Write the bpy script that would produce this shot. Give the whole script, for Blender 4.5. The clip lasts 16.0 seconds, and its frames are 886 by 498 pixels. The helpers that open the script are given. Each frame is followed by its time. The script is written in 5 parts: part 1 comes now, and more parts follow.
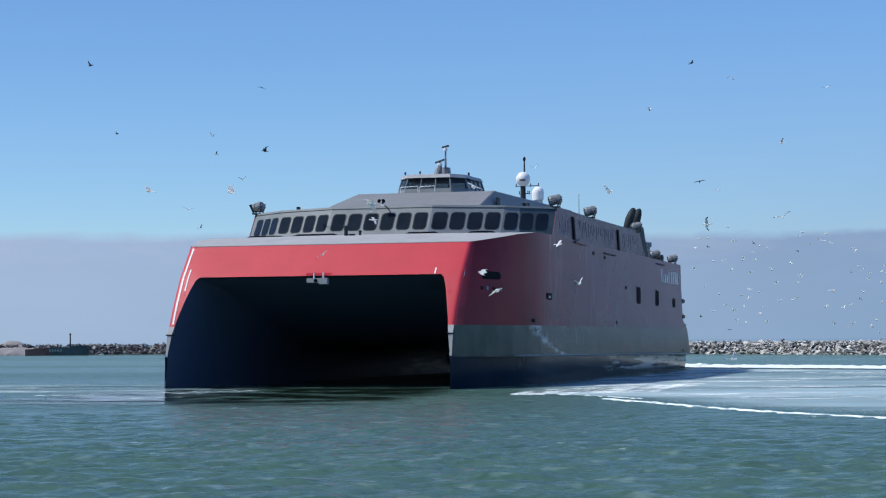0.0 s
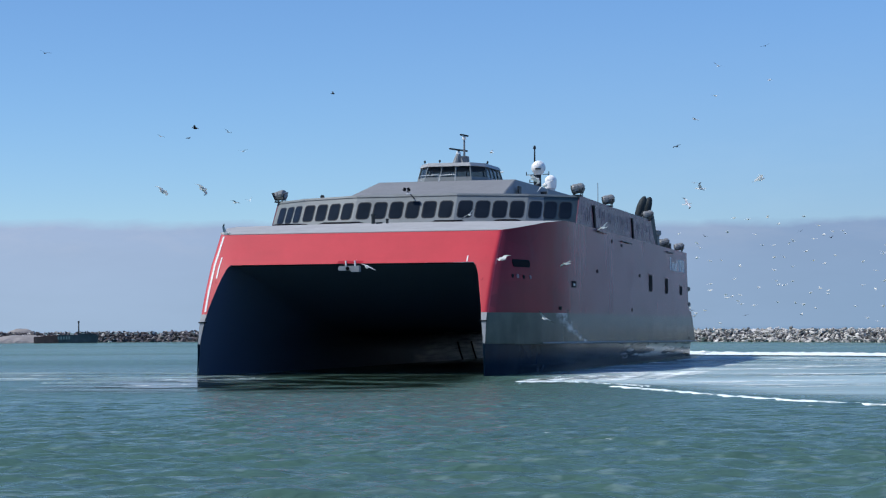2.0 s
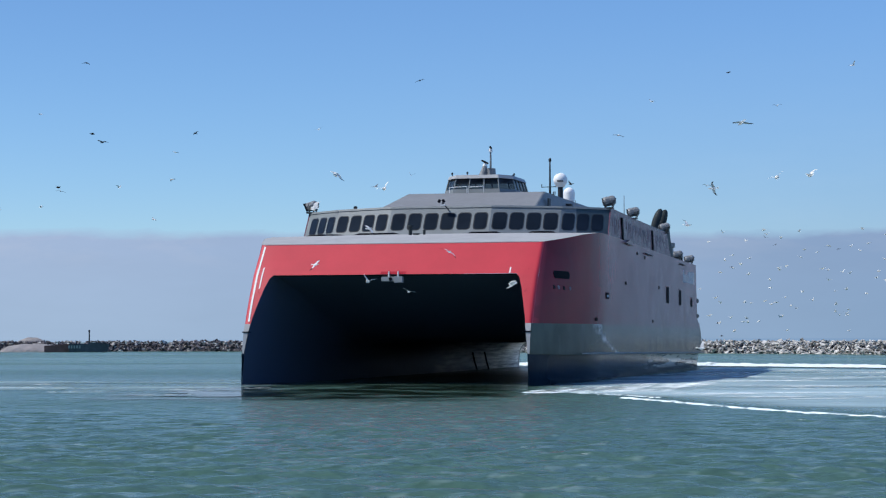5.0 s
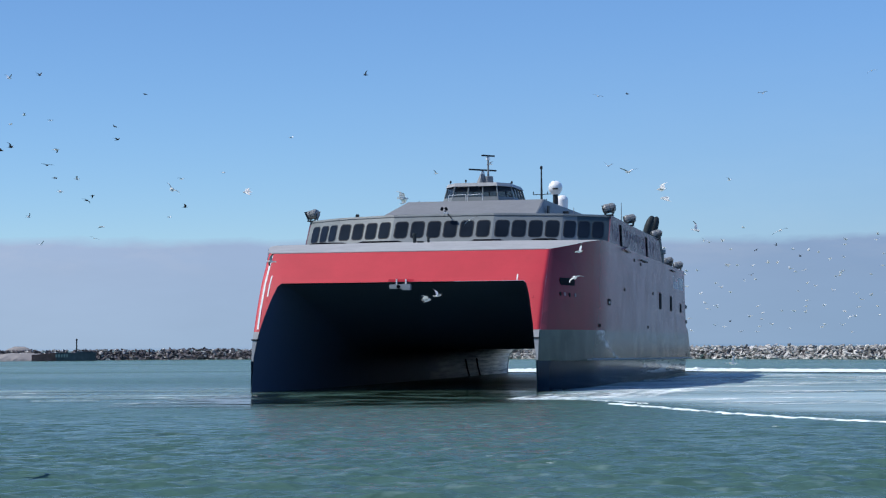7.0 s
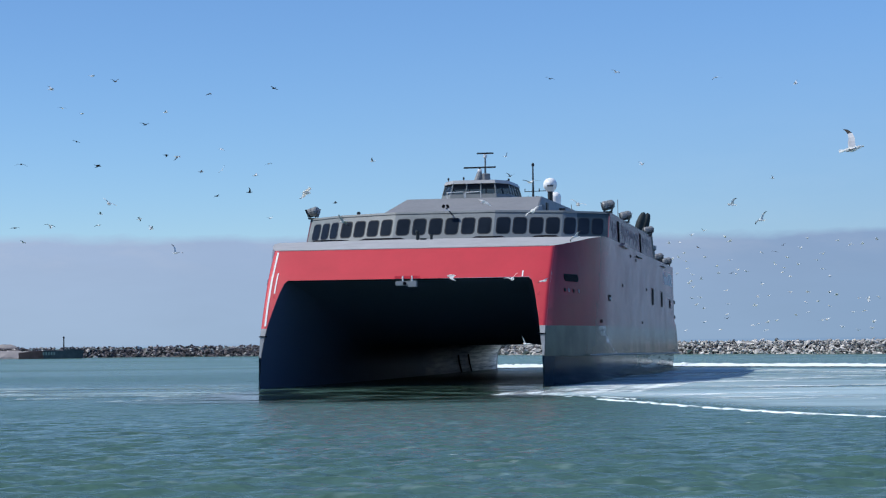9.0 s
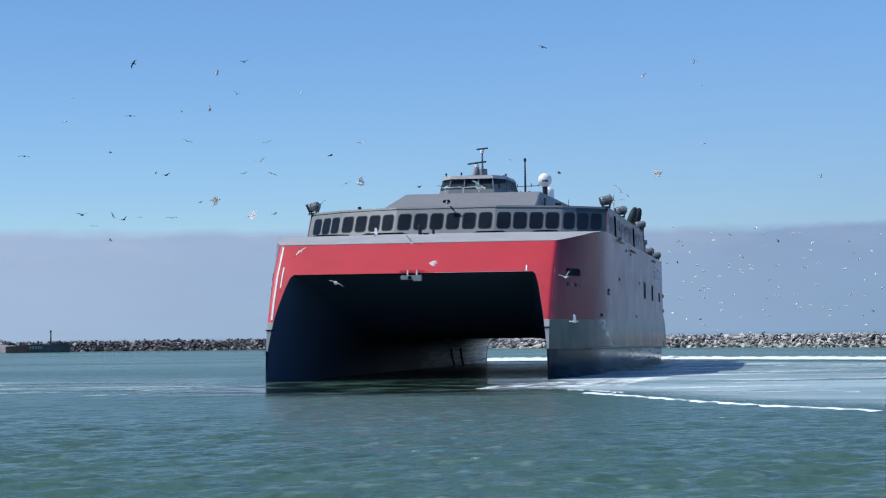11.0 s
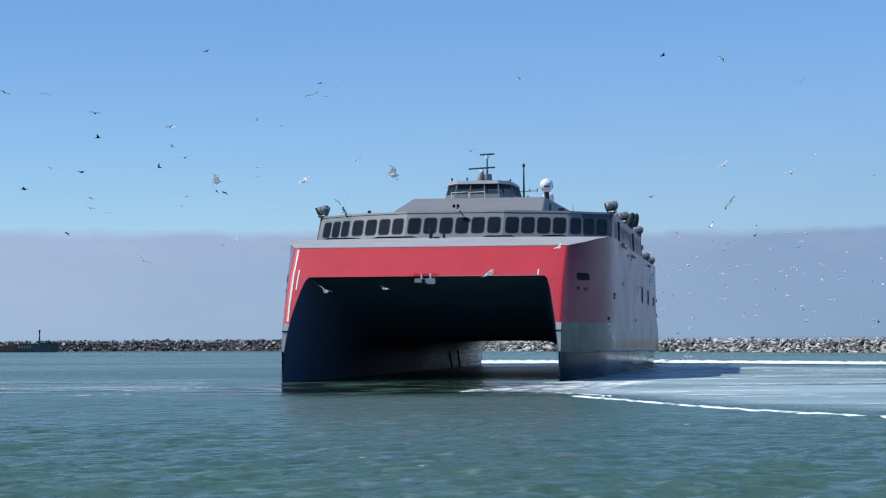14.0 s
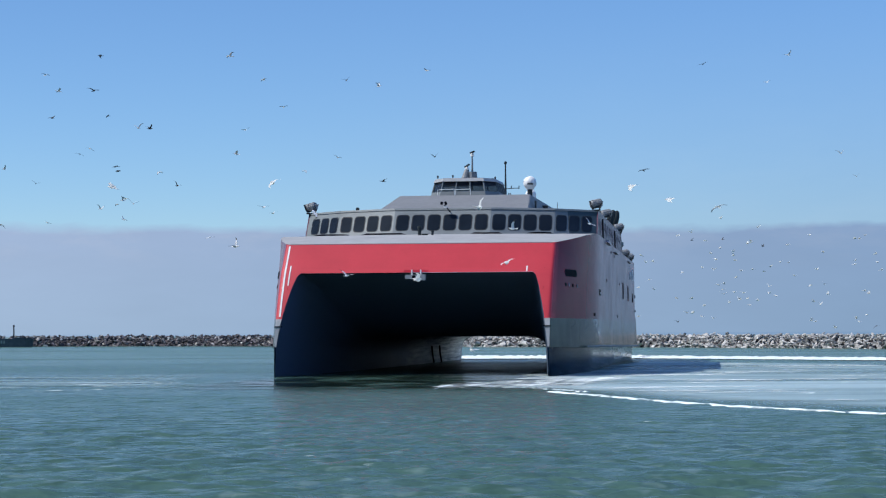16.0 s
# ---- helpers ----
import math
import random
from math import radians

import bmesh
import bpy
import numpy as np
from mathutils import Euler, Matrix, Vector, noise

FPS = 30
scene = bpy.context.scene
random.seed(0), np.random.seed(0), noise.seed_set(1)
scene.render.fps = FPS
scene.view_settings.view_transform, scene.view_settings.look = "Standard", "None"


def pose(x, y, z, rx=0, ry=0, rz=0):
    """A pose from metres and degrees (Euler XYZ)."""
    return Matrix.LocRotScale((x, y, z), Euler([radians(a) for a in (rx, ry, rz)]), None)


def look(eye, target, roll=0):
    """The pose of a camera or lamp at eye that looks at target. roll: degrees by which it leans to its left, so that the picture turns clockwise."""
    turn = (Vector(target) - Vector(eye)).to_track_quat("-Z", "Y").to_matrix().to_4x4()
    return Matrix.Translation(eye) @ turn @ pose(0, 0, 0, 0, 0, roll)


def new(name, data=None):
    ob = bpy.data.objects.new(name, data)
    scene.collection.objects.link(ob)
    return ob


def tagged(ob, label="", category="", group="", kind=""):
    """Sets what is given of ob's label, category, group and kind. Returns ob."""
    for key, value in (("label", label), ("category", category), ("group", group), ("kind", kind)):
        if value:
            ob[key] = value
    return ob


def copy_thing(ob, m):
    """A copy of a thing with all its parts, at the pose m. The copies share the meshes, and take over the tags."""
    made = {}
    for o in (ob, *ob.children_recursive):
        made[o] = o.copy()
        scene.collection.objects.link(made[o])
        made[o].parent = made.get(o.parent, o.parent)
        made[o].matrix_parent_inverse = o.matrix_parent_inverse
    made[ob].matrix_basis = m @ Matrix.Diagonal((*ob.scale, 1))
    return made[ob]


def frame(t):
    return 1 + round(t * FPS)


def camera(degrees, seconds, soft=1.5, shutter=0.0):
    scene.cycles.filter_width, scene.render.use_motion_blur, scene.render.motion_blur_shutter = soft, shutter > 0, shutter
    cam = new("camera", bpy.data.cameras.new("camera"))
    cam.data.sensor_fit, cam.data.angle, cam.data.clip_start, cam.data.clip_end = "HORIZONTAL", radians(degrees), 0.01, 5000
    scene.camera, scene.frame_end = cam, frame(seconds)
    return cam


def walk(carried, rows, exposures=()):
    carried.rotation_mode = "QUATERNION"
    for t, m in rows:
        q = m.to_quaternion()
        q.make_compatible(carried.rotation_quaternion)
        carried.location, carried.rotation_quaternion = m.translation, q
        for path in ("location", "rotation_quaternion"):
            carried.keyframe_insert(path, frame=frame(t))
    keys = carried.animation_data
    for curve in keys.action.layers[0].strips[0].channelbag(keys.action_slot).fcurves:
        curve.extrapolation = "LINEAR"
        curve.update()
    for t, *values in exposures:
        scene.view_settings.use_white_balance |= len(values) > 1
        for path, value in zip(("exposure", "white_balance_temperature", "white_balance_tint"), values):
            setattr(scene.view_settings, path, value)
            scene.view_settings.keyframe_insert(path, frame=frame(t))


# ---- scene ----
EXPOSURE, KELVIN = -0.12, 6100
SUN_STRENGTH, SKY_STRENGTH = 5.0, 0.113
SKY_AIR, SKY_DUST, SKY_OZONE = 1.0, 0.0, 4.0
SKY_TINT = (0.765, 0.94, 1.165)
HAZE_TOP = 100.5
HAZE_LOW, HAZE_HIGH = (0.355, 0.470, 0.630), (0.38, 0.465, 0.635)

# ---- camera: hand-held on the quay, 3.95 m over the water; yaw, tilt and roll in degrees ----
EYE_HEIGHT = 3.95
CAMERA_TURNS = [
    (0, -0.000, 2.542, -0.355),
    (0.5, 0.011, 2.448, -0.374),
    (1, 0.073, 2.327, -0.382),
    (1.5, 0.147, 2.224, -0.369),
    (2, 0.231, 2.193, -0.352),
    (2.5, 0.308, 2.220, -0.327),
    (3, 0.386, 2.278, -0.262),
    (3.5, 0.467, 2.341, -0.203),
    (4, 0.557, 2.367, -0.106),
    (6.5, 0.307, 2.678, -0.312),
    (7, 0.171, 2.683, -0.421),
    (7.5, 0.069, 2.647, -0.482),
    (8, -0.019, 2.607, -0.529),
    (8.5, -0.096, 2.586, -0.531),
    (9, -0.189, 2.573, -0.643),
    (11.5, -0.630, 2.345, -0.630),
    (12, -0.711, 2.320, -0.581),
    (12.5, -0.763, 2.327, -0.521),
    (13, -0.791, 2.367, -0.398),
    (13.5, -0.801, 2.416, -0.351),
    (14, -0.832, 2.456, -0.273),
    (14.5, -0.926, 2.466, -0.234),
    (15, -1.084, 2.430, -0.189),
    (15.5, -1.302, 2.373, -0.188),
    (16, -1.526, 2.327, -0.209),
]


def aim(yaw, tilt, roll):
    return pose(0, 0, EYE_HEIGHT, 0, 0, yaw) @ pose(0, 0, 0, 90 + tilt) @ pose(0, 0, 0, 0, 0, roll)


cam = camera(24.62, 16.0, soft=1.2)
walk(cam, [(t, aim(y, p, r)) for t, y, p, r in CAMERA_TURNS], exposures=[(0, EXPOSURE, KELVIN, 10), (16, EXPOSURE, KELVIN, 10)])

# the ferry's way: x, y of its stem and the degrees by which its stern swings clockwise
FERRY_WAY = [
    (0, -10.98, 163.76, 15.27),
    (0.5, -10.48, 164.05, 14.95),
    (1, -10.00, 164.33, 14.64),
    (1.5, -9.52, 164.62, 14.34),
    (2, -9.04, 164.90, 14.04),
    (2.5, -8.57, 165.17, 13.75),
    (3, -8.11, 165.44, 13.46),
    (3.5, -7.65, 165.69, 13.20),
    (4, -7.21, 165.95, 12.94),
    (6.5, -5.06, 167.64, 11.85),
    (7, -4.65, 168.06, 11.66),
    (7.5, -4.24, 168.47, 11.47),
    (8, -3.84, 168.89, 11.29),
    (8.5, -3.45, 169.30, 11.12),
    (9, -3.06, 169.73, 10.95),
    (11.5, -1.19, 172.37, 10.21),
    (12, -0.83, 172.90, 10.09),
    (12.5, -0.47, 173.43, 9.98),
    (13, -0.12, 174.00, 9.86),
    (13.5, 0.23, 174.63, 9.76),
    (14, 0.57, 175.27, 9.67),
    (14.5, 0.91, 175.93, 9.59),
    (15, 1.25, 176.61, 9.52),
    (15.5, 1.59, 177.27, 9.44),
    (16, 1.93, 177.91, 9.35),
]

# ---- light: high sun over the quay's left shoulder, clear blue sky with a marine haze bank ----
SUN_TO = Vector((-0.74, -0.08, 0.95)).normalized()
SUN_ELEVATION = math.asin(SUN_TO.z)
world = bpy.data.worlds.new("world")
scene.world = world
world.use_nodes = True
wt = world.node_tree
sky = wt.nodes.new("ShaderNodeTexSky")
sky.sky_type = "NISHITA"
sky.sun_disc = False
sky.sun_elevation = SUN_ELEVATION
sky.sun_rotation = -math.atan2(SUN_TO.x, SUN_TO.y)
sky.air_density, sky.dust_density, sky.ozone_density = SKY_AIR, SKY_DUST, SKY_OZONE
wt.nodes["Background"].inputs["Strength"].default_value = SKY_STRENGTH
tint = wt.nodes.new("ShaderNodeMix")
tint.data_type, tint.blend_type = "RGBA", "MULTIPLY"
tint.inputs[0].default_value = 1.0
tint.inputs[7].default_value = (*SKY_TINT, 1)
wt.links.new(sky.outputs[0], tint.inputs[6])
wt.links.new(tint.outputs[2], wt.nodes["Background"].inputs["Color"])

sun = new("sun", bpy.data.lights.new("sun", "SUN"))
sun.data.energy, sun.data.angle, sun.data.color = SUN_STRENGTH, radians(0.53), (1.0, 0.95, 0.87)
sun.matrix_world = look(SUN_TO * 300, (0, 0, 0))


# ---- materials ----
class Nodes:
    """A small hand for node materials; coordinates are the object's own, in metres."""

    def __init__(self, name):
        self.mat = bpy.data.materials.new(name)
        self.mat.use_nodes = True
        self.t = self.mat.node_tree
        self.b = self.t.nodes["Principled BSDF"]
        self.co = self.t.nodes.new("ShaderNodeTexCoord").outputs["Object"]

    def node(self, kind, **sets):
        n = self.t.nodes.new(kind)
        for k, v in sets.items():
            n.inputs[k].default_value = v
        return n

    def link(self, a, b):
        self.t.links.new(a, b)

    def scaled(self, sx, sy, sz):
        m = self.t.nodes.new("ShaderNodeMapping")
        m.inputs["Scale"].default_value = (sx, sy, sz)
        self.link(self.co, m.inputs[0])
        return m.outputs[0]

    def noise(self, scale, detail=4.0, co=None, rough=0.55):
        n = self.node("ShaderNodeTexNoise", Scale=scale, Detail=detail, Roughness=rough)
        self.link(co or self.co, n.inputs["Vector"])
        return n.outputs["Fac"]

    def ramp(self, fac, stops):
        r = self.t.nodes.new("ShaderNodeValToRGB")
        e = r.color_ramp.elements
        while len(e) < len(stops):
            e.new(0.5)
        for el, (p, c) in zip(e, stops):
            el.position = p
            el.color = (*c, 1) if len(c) == 3 else c
        self.link(fac, r.inputs[0])
        return r.outputs[0]

    def grey(self, fac, lo, hi, a=0.0, b=1.0):
        m = self.node("ShaderNodeMapRange")
        for i, v in zip((1, 2, 3, 4), (lo, hi, a, b)):
            m.inputs[i].default_value = v
        self.link(fac, m.inputs[0])
        return m.outputs[0]

    def mix(self, fac, a, b, mode="MIX"):
        m = self.t.nodes.new("ShaderNodeMix")
        m.data_type, m.blend_type = "RGBA", mode
        if isinstance(fac, float):
            m.inputs[0].default_value = fac
        else:
            self.link(fac, m.inputs[0])
        for i, v in ((6, a), (7, b)):
            if isinstance(v, tuple):
                m.inputs[i].default_value = (*v, 1)
            else:
                self.link(v, m.inputs[i])
        return m.outputs[2]

    def math(self, op, a, b=0.0):
        m = self.t.nodes.new("ShaderNodeMath")
        m.operation = op
        for i, v in ((0, a), (1, b)):
            if isinstance(v, (int, float)):
                m.inputs[i].default_value = v
            else:
                self.link(v, m.inputs[i])
        return m.outputs[0]

    def axis(self, i):
        s = self.t.nodes.new("ShaderNodeSeparateXYZ")
        self.link(self.co, s.inputs[0])
        return s.outputs[i]

    def bump(self, height, strength=0.3, distance=0.05):
        b = self.node("ShaderNodeBump", Strength=strength, Distance=distance)
        self.link(height, b.inputs["Height"])
        self.link(b.outputs[0], self.b.inputs["Normal"])

    def done(self, color, rough=0.5, metal=0.0, spec=0.5):
        for key, v in (("Base Color", color), ("Roughness", rough), ("Metallic", metal), ("Specular IOR Level", spec)):
            if isinstance(v, tuple):
                self.b.inputs[key].default_value = (*v, 1)
            elif isinstance(v, float):
                self.b.inputs[key].default_value = v
            else:
                self.link(v, self.b.inputs[key])
        return self.mat


def paint(name, color, rough=0.45, wear=0.12, scale=0.5, metal=0.0, streak=True, bump=0.08, spec=0.25):
    """Weathered ship's paint: large blotches, run-down streaks and a fine grain."""
    n = Nodes(name)
    big = n.grey(n.noise(scale, 5), 0.3, 0.7, 1 - wear, 1 + wear)
    run = n.grey(n.noise(1.0, 4, n.scaled(0.9, 0.9, 0.10)), 0.3, 0.75, 1 - wear * 0.5, 1 + wear * 0.4) if streak else 1.0
    fine = n.grey(n.noise(9.0, 3), 0.3, 0.7, 1 - wear * 0.4, 1 + wear * 0.4)
    v = n.math("MULTIPLY", n.math("MULTIPLY", big, run), fine)
    col = n.t.nodes.new("ShaderNodeVectorMath")
    col.operation = "SCALE"
    col.inputs[0].default_value = color
    n.link(v, col.inputs["Scale"])
    n.bump(n.noise(0.8, 3), bump, 0.05)
    return n.done(col.outputs[0], n.grey(n.noise(2.0, 4), 0.3, 0.7, rough - 0.08, rough + 0.08), metal, spec)


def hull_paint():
    """Red bow paint, glossy, darkened to carry the side's shade, turning dull pinkish grey along the parallel side."""
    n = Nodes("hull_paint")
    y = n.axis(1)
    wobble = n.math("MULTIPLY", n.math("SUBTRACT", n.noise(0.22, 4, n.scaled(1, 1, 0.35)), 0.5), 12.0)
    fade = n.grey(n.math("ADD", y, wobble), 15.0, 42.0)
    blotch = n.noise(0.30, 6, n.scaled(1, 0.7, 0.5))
    # same paint as the bow face, with the side's shade put into its colour
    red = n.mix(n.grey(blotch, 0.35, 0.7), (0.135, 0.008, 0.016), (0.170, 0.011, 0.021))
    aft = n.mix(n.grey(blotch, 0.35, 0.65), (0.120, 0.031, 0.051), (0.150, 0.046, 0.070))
    # brighter round the bow's corner, to blend into the sunlit bow face's red
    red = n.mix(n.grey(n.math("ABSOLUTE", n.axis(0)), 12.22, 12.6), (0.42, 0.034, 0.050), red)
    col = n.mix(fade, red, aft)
    # chalky runs below the scuppers, and a pale scar where the bow curve ends
    runs = n.grey(n.noise(1.0, 3, n.scaled(0.5, 0.5, 0.05)), 0.60, 0.80, 0.0, 0.30)
    col = n.mix(n.math("MULTIPLY", runs, n.grey(y, 12.0, 24.0)), col, (0.36, 0.30, 0.32))
    scar = n.math("SUBTRACT", 1.0, n.grey(n.math("ABSOLUTE", n.math("SUBTRACT", y, 24.5)), 0.5, 4.5))
    scar = n.math("MULTIPLY", scar, n.grey(n.noise(1.0, 5, n.scaled(0.8, 0.8, 0.12)), 0.50, 0.68, 0.0, 0.5))
    col = n.mix(scar, col, (0.40, 0.33, 0.35))
    dirt = n.grey(n.noise(1.0, 4, n.scaled(0.22, 0.22, 0.10)), 0.52, 0.72, 0.0, 0.4)
    col = n.mix(dirt, col, (0.09, 0.034, 0.048))
    # repainted plates
    plates = n.t.nodes.new("ShaderNodeTexVoronoi")
    plates.distance = "CHEBYCHEV"
    n.link(n.scaled(0.2, 0.16, 0.36), plates.inputs["Vector"])
    plates.inputs["Scale"].default_value = 1.0
    tone = n.t.nodes.new("ShaderNodeSeparateColor")
    n.link(plates.outputs["Color"], tone.inputs[0])
    col = n.mix(n.grey(tone.outputs[0], 0.55, 1.0, 0.0, 0.35), col, n.mix(fade, (0.10, 0.008, 0.014), (0.075, 0.027, 0.040)))
    n.bump(n.noise(0.25, 2), 0.08, 0.05)
    return n.done(col, n.grey(n.noise(0.3, 3), 0.3, 0.7, 0.15, 0.23), 0.0, 0.045)


def belt_paint():
    """Grey-green belt over the chine, scraped white where the bow wave rises."""
    n = Nodes("belt_paint")
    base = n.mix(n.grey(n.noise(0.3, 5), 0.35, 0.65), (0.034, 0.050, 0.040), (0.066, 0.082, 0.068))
    drop = n.math("MULTIPLY", n.math("POWER", n.math("MAXIMUM", n.math("SUBTRACT", 5.15, n.axis(2)), 0.0), 1.9), 1.7)
    x = n.math("ADD", n.math("SUBTRACT", n.axis(1), drop), n.math("MULTIPLY", n.math("SUBTRACT", n.noise(0.9, 4), 0.5), 3.5))
    band = n.math("SUBTRACT", 1.0, n.grey(n.math("ABSOLUTE", n.math("SUBTRACT", x, 17.0)), 0.2, 2.8))
    scrape = n.math("MULTIPLY", band, n.grey(n.noise(1.1, 6, n.scaled(1, 0.5, 1.6)), 0.40, 0.62))
    col = n.mix(scrape, base, (0.46, 0.47, 0.45))
    runs = n.grey(n.noise(1.0, 5, n.scaled(0.4, 0.4, 0.1)), 0.52, 0.8, 0.0, 0.3)
    col = n.mix(runs, col, (0.2, 0.2, 0.2))
    return n.done(col, n.grey(n.noise(0.3, 3), 0.3, 0.7, 0.16, 0.24), 0.0, 0.065)


def bottom_paint():
    """Dark antifouling, worn pale in patches towards the stern."""
    n = Nodes("bottom_paint")
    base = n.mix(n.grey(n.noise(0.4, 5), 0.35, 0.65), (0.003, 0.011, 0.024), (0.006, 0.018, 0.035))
    aft = n.grey(n.axis(1), 48.0, 62.0)
    high = n.grey(n.axis(2), 0.35, 0.8)
    spots = n.grey(n.noise(0.6, 5, n.scaled(1, 0.14, 2.6)), 0.46, 0.53)
    worn = n.math("MULTIPLY", n.math("MULTIPLY", aft, high), spots)
    col = n.mix(worn, base, (0.52, 0.48, 0.42))
    return n.done(col, n.grey(n.noise(0.3, 3), 0.3, 0.7, 0.15, 0.22), 0.0, 0.02)


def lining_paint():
    """Black tunnel lining, paler aft with light from the stern put into its colour, streaked along its strakes."""
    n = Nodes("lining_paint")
    # the paleness aft paints in light that enters at the stern
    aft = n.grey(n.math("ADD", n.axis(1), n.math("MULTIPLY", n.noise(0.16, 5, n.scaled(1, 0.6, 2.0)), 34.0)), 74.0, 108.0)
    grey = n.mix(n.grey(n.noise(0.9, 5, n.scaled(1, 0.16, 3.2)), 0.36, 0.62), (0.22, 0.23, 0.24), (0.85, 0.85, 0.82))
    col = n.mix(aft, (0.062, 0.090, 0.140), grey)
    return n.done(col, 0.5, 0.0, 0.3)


def water_material():
    """Turbid green harbour water: a grey-green body under the mirror of the sky, broken by ripples."""
    n = Nodes("sea_water")
    slick = n.noise(0.03, 4, n.scaled(0.35, 1.0, 1.0))
    paw = n.noise(0.12, 4, n.scaled(0.3, 1.0, 1.0), 0.55)
    col = n.mix(n.grey(slick, 0.35, 0.65), (0.053, 0.105, 0.085), (0.062, 0.120, 0.096))
    col = n.mix(n.grey(paw, 0.45, 0.7, 0.0, 0.4), col, (0.048, 0.103, 0.080))
    # greener and paler with distance, towards the breakwater
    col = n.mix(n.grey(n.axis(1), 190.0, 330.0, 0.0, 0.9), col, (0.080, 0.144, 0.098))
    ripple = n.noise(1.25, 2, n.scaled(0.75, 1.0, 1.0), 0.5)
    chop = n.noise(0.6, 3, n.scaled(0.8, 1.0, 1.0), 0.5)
    # sky glints on crests and dark wave troughs are painted into the colour
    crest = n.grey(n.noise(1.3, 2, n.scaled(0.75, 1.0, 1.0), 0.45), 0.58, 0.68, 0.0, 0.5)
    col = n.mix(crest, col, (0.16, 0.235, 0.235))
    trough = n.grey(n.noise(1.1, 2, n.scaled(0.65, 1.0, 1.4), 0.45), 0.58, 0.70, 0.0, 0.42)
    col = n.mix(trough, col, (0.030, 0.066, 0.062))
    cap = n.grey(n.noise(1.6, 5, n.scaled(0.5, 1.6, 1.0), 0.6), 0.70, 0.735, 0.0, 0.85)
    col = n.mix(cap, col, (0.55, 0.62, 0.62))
    n.bump(n.math("ADD", n.math("MULTIPLY", ripple, 0.7), chop), 0.8, 0.45)
    m = n.done(col, n.grey(slick, 0.4, 0.6, 0.18, 0.26), 0.0, 0.085)
    n.b.inputs["IOR"].default_value = 1.33
    return m


def foam_material(name, cover, grain=(0.035, 0.13)):
    """Aerated white water: broken streaks with clear water between them."""
    n = Nodes(name)
    streak = n.noise(1.0, 7, n.scaled(*grain, 1.0), 0.62)
    lace = n.noise(1.2, 5, n.scaled(0.5, 0.8, 1.0), 0.65)
    a = n.math("ADD", n.math("MULTIPLY", streak, 0.75), n.math("MULTIPLY", lace, 0.25))
    edge = n.t.nodes.new("ShaderNodeAttribute")
    edge.attribute_name = "cover"
    a = n.math("ADD", a, n.math("MULTIPLY", n.math("SUBTRACT", edge.outputs["Fac"], 1.0), 0.45))
    alpha = n.grey(a, 0.58 - cover, 0.67 - cover)
    n.link(alpha, n.b.inputs["Alpha"])
    return n.done(n.mix(n.grey(lace, 0.3, 0.7), (0.66, 0.76, 0.76), (0.90, 0.94, 0.92)), 0.7, 0.0, 0.12)


def wash_material(name="aerated_water", low=0.2, high=0.72, grain=(0.014, 0.055)):
    """Water full of fine bubbles: a milky veil, denser in streaks."""
    n = Nodes(name)
    streak = n.noise(1.0, 6, n.scaled(*grain, 1.0), 0.55)
    edge = n.t.nodes.new("ShaderNodeAttribute")
    edge.attribute_name = "cover"
    alpha = n.math("MULTIPLY", n.grey(streak, 0.38, 0.61, low, high), edge.outputs["Fac"])
    n.link(alpha, n.b.inputs["Alpha"])
    h = n.noise(1.1, 5, n.scaled(0.6, 1.0, 1.0), 0.6)
    n.bump(h, 0.5, 0.15)
    return n.done(n.mix(n.grey(streak, 0.3, 0.7), (0.30, 0.45, 0.48), (0.52, 0.66, 0.68)), 0.4, 0.0, 0.12)


def reflection_material():
    """Dark glossy water with the hull's reflection put into its colour, a clearer mirror than the ruffled sea."""
    n = Nodes("reflection_water")
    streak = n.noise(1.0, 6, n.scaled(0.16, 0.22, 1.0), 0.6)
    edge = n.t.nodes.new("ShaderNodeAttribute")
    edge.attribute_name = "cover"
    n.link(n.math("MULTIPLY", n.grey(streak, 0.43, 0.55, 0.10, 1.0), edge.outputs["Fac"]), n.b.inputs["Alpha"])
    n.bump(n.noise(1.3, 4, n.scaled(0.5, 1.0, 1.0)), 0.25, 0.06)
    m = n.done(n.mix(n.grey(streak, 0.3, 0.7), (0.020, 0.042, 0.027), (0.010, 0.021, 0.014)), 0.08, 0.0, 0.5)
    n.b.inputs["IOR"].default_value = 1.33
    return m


def rock_material(name, dark, light):
    n = Nodes(name)
    info = n.t.nodes.new("ShaderNodeObjectInfo")
    isl = n.t.nodes.new("ShaderNodeNewGeometry")
    rnd = n.math("FRACT", n.math("ADD", info.outputs["Random"], isl.outputs["Random Per Island"]))
    col = n.mix(rnd, dark, light)
    col = n.mix(n.grey(n.noise(1.2, 6), 0.35, 0.7, 0.0, 0.55), col, tuple(c * 0.5 for c in dark))
    n.bump(n.noise(2.5, 6), 0.7, 0.15)
    return n.done(col, 0.85)


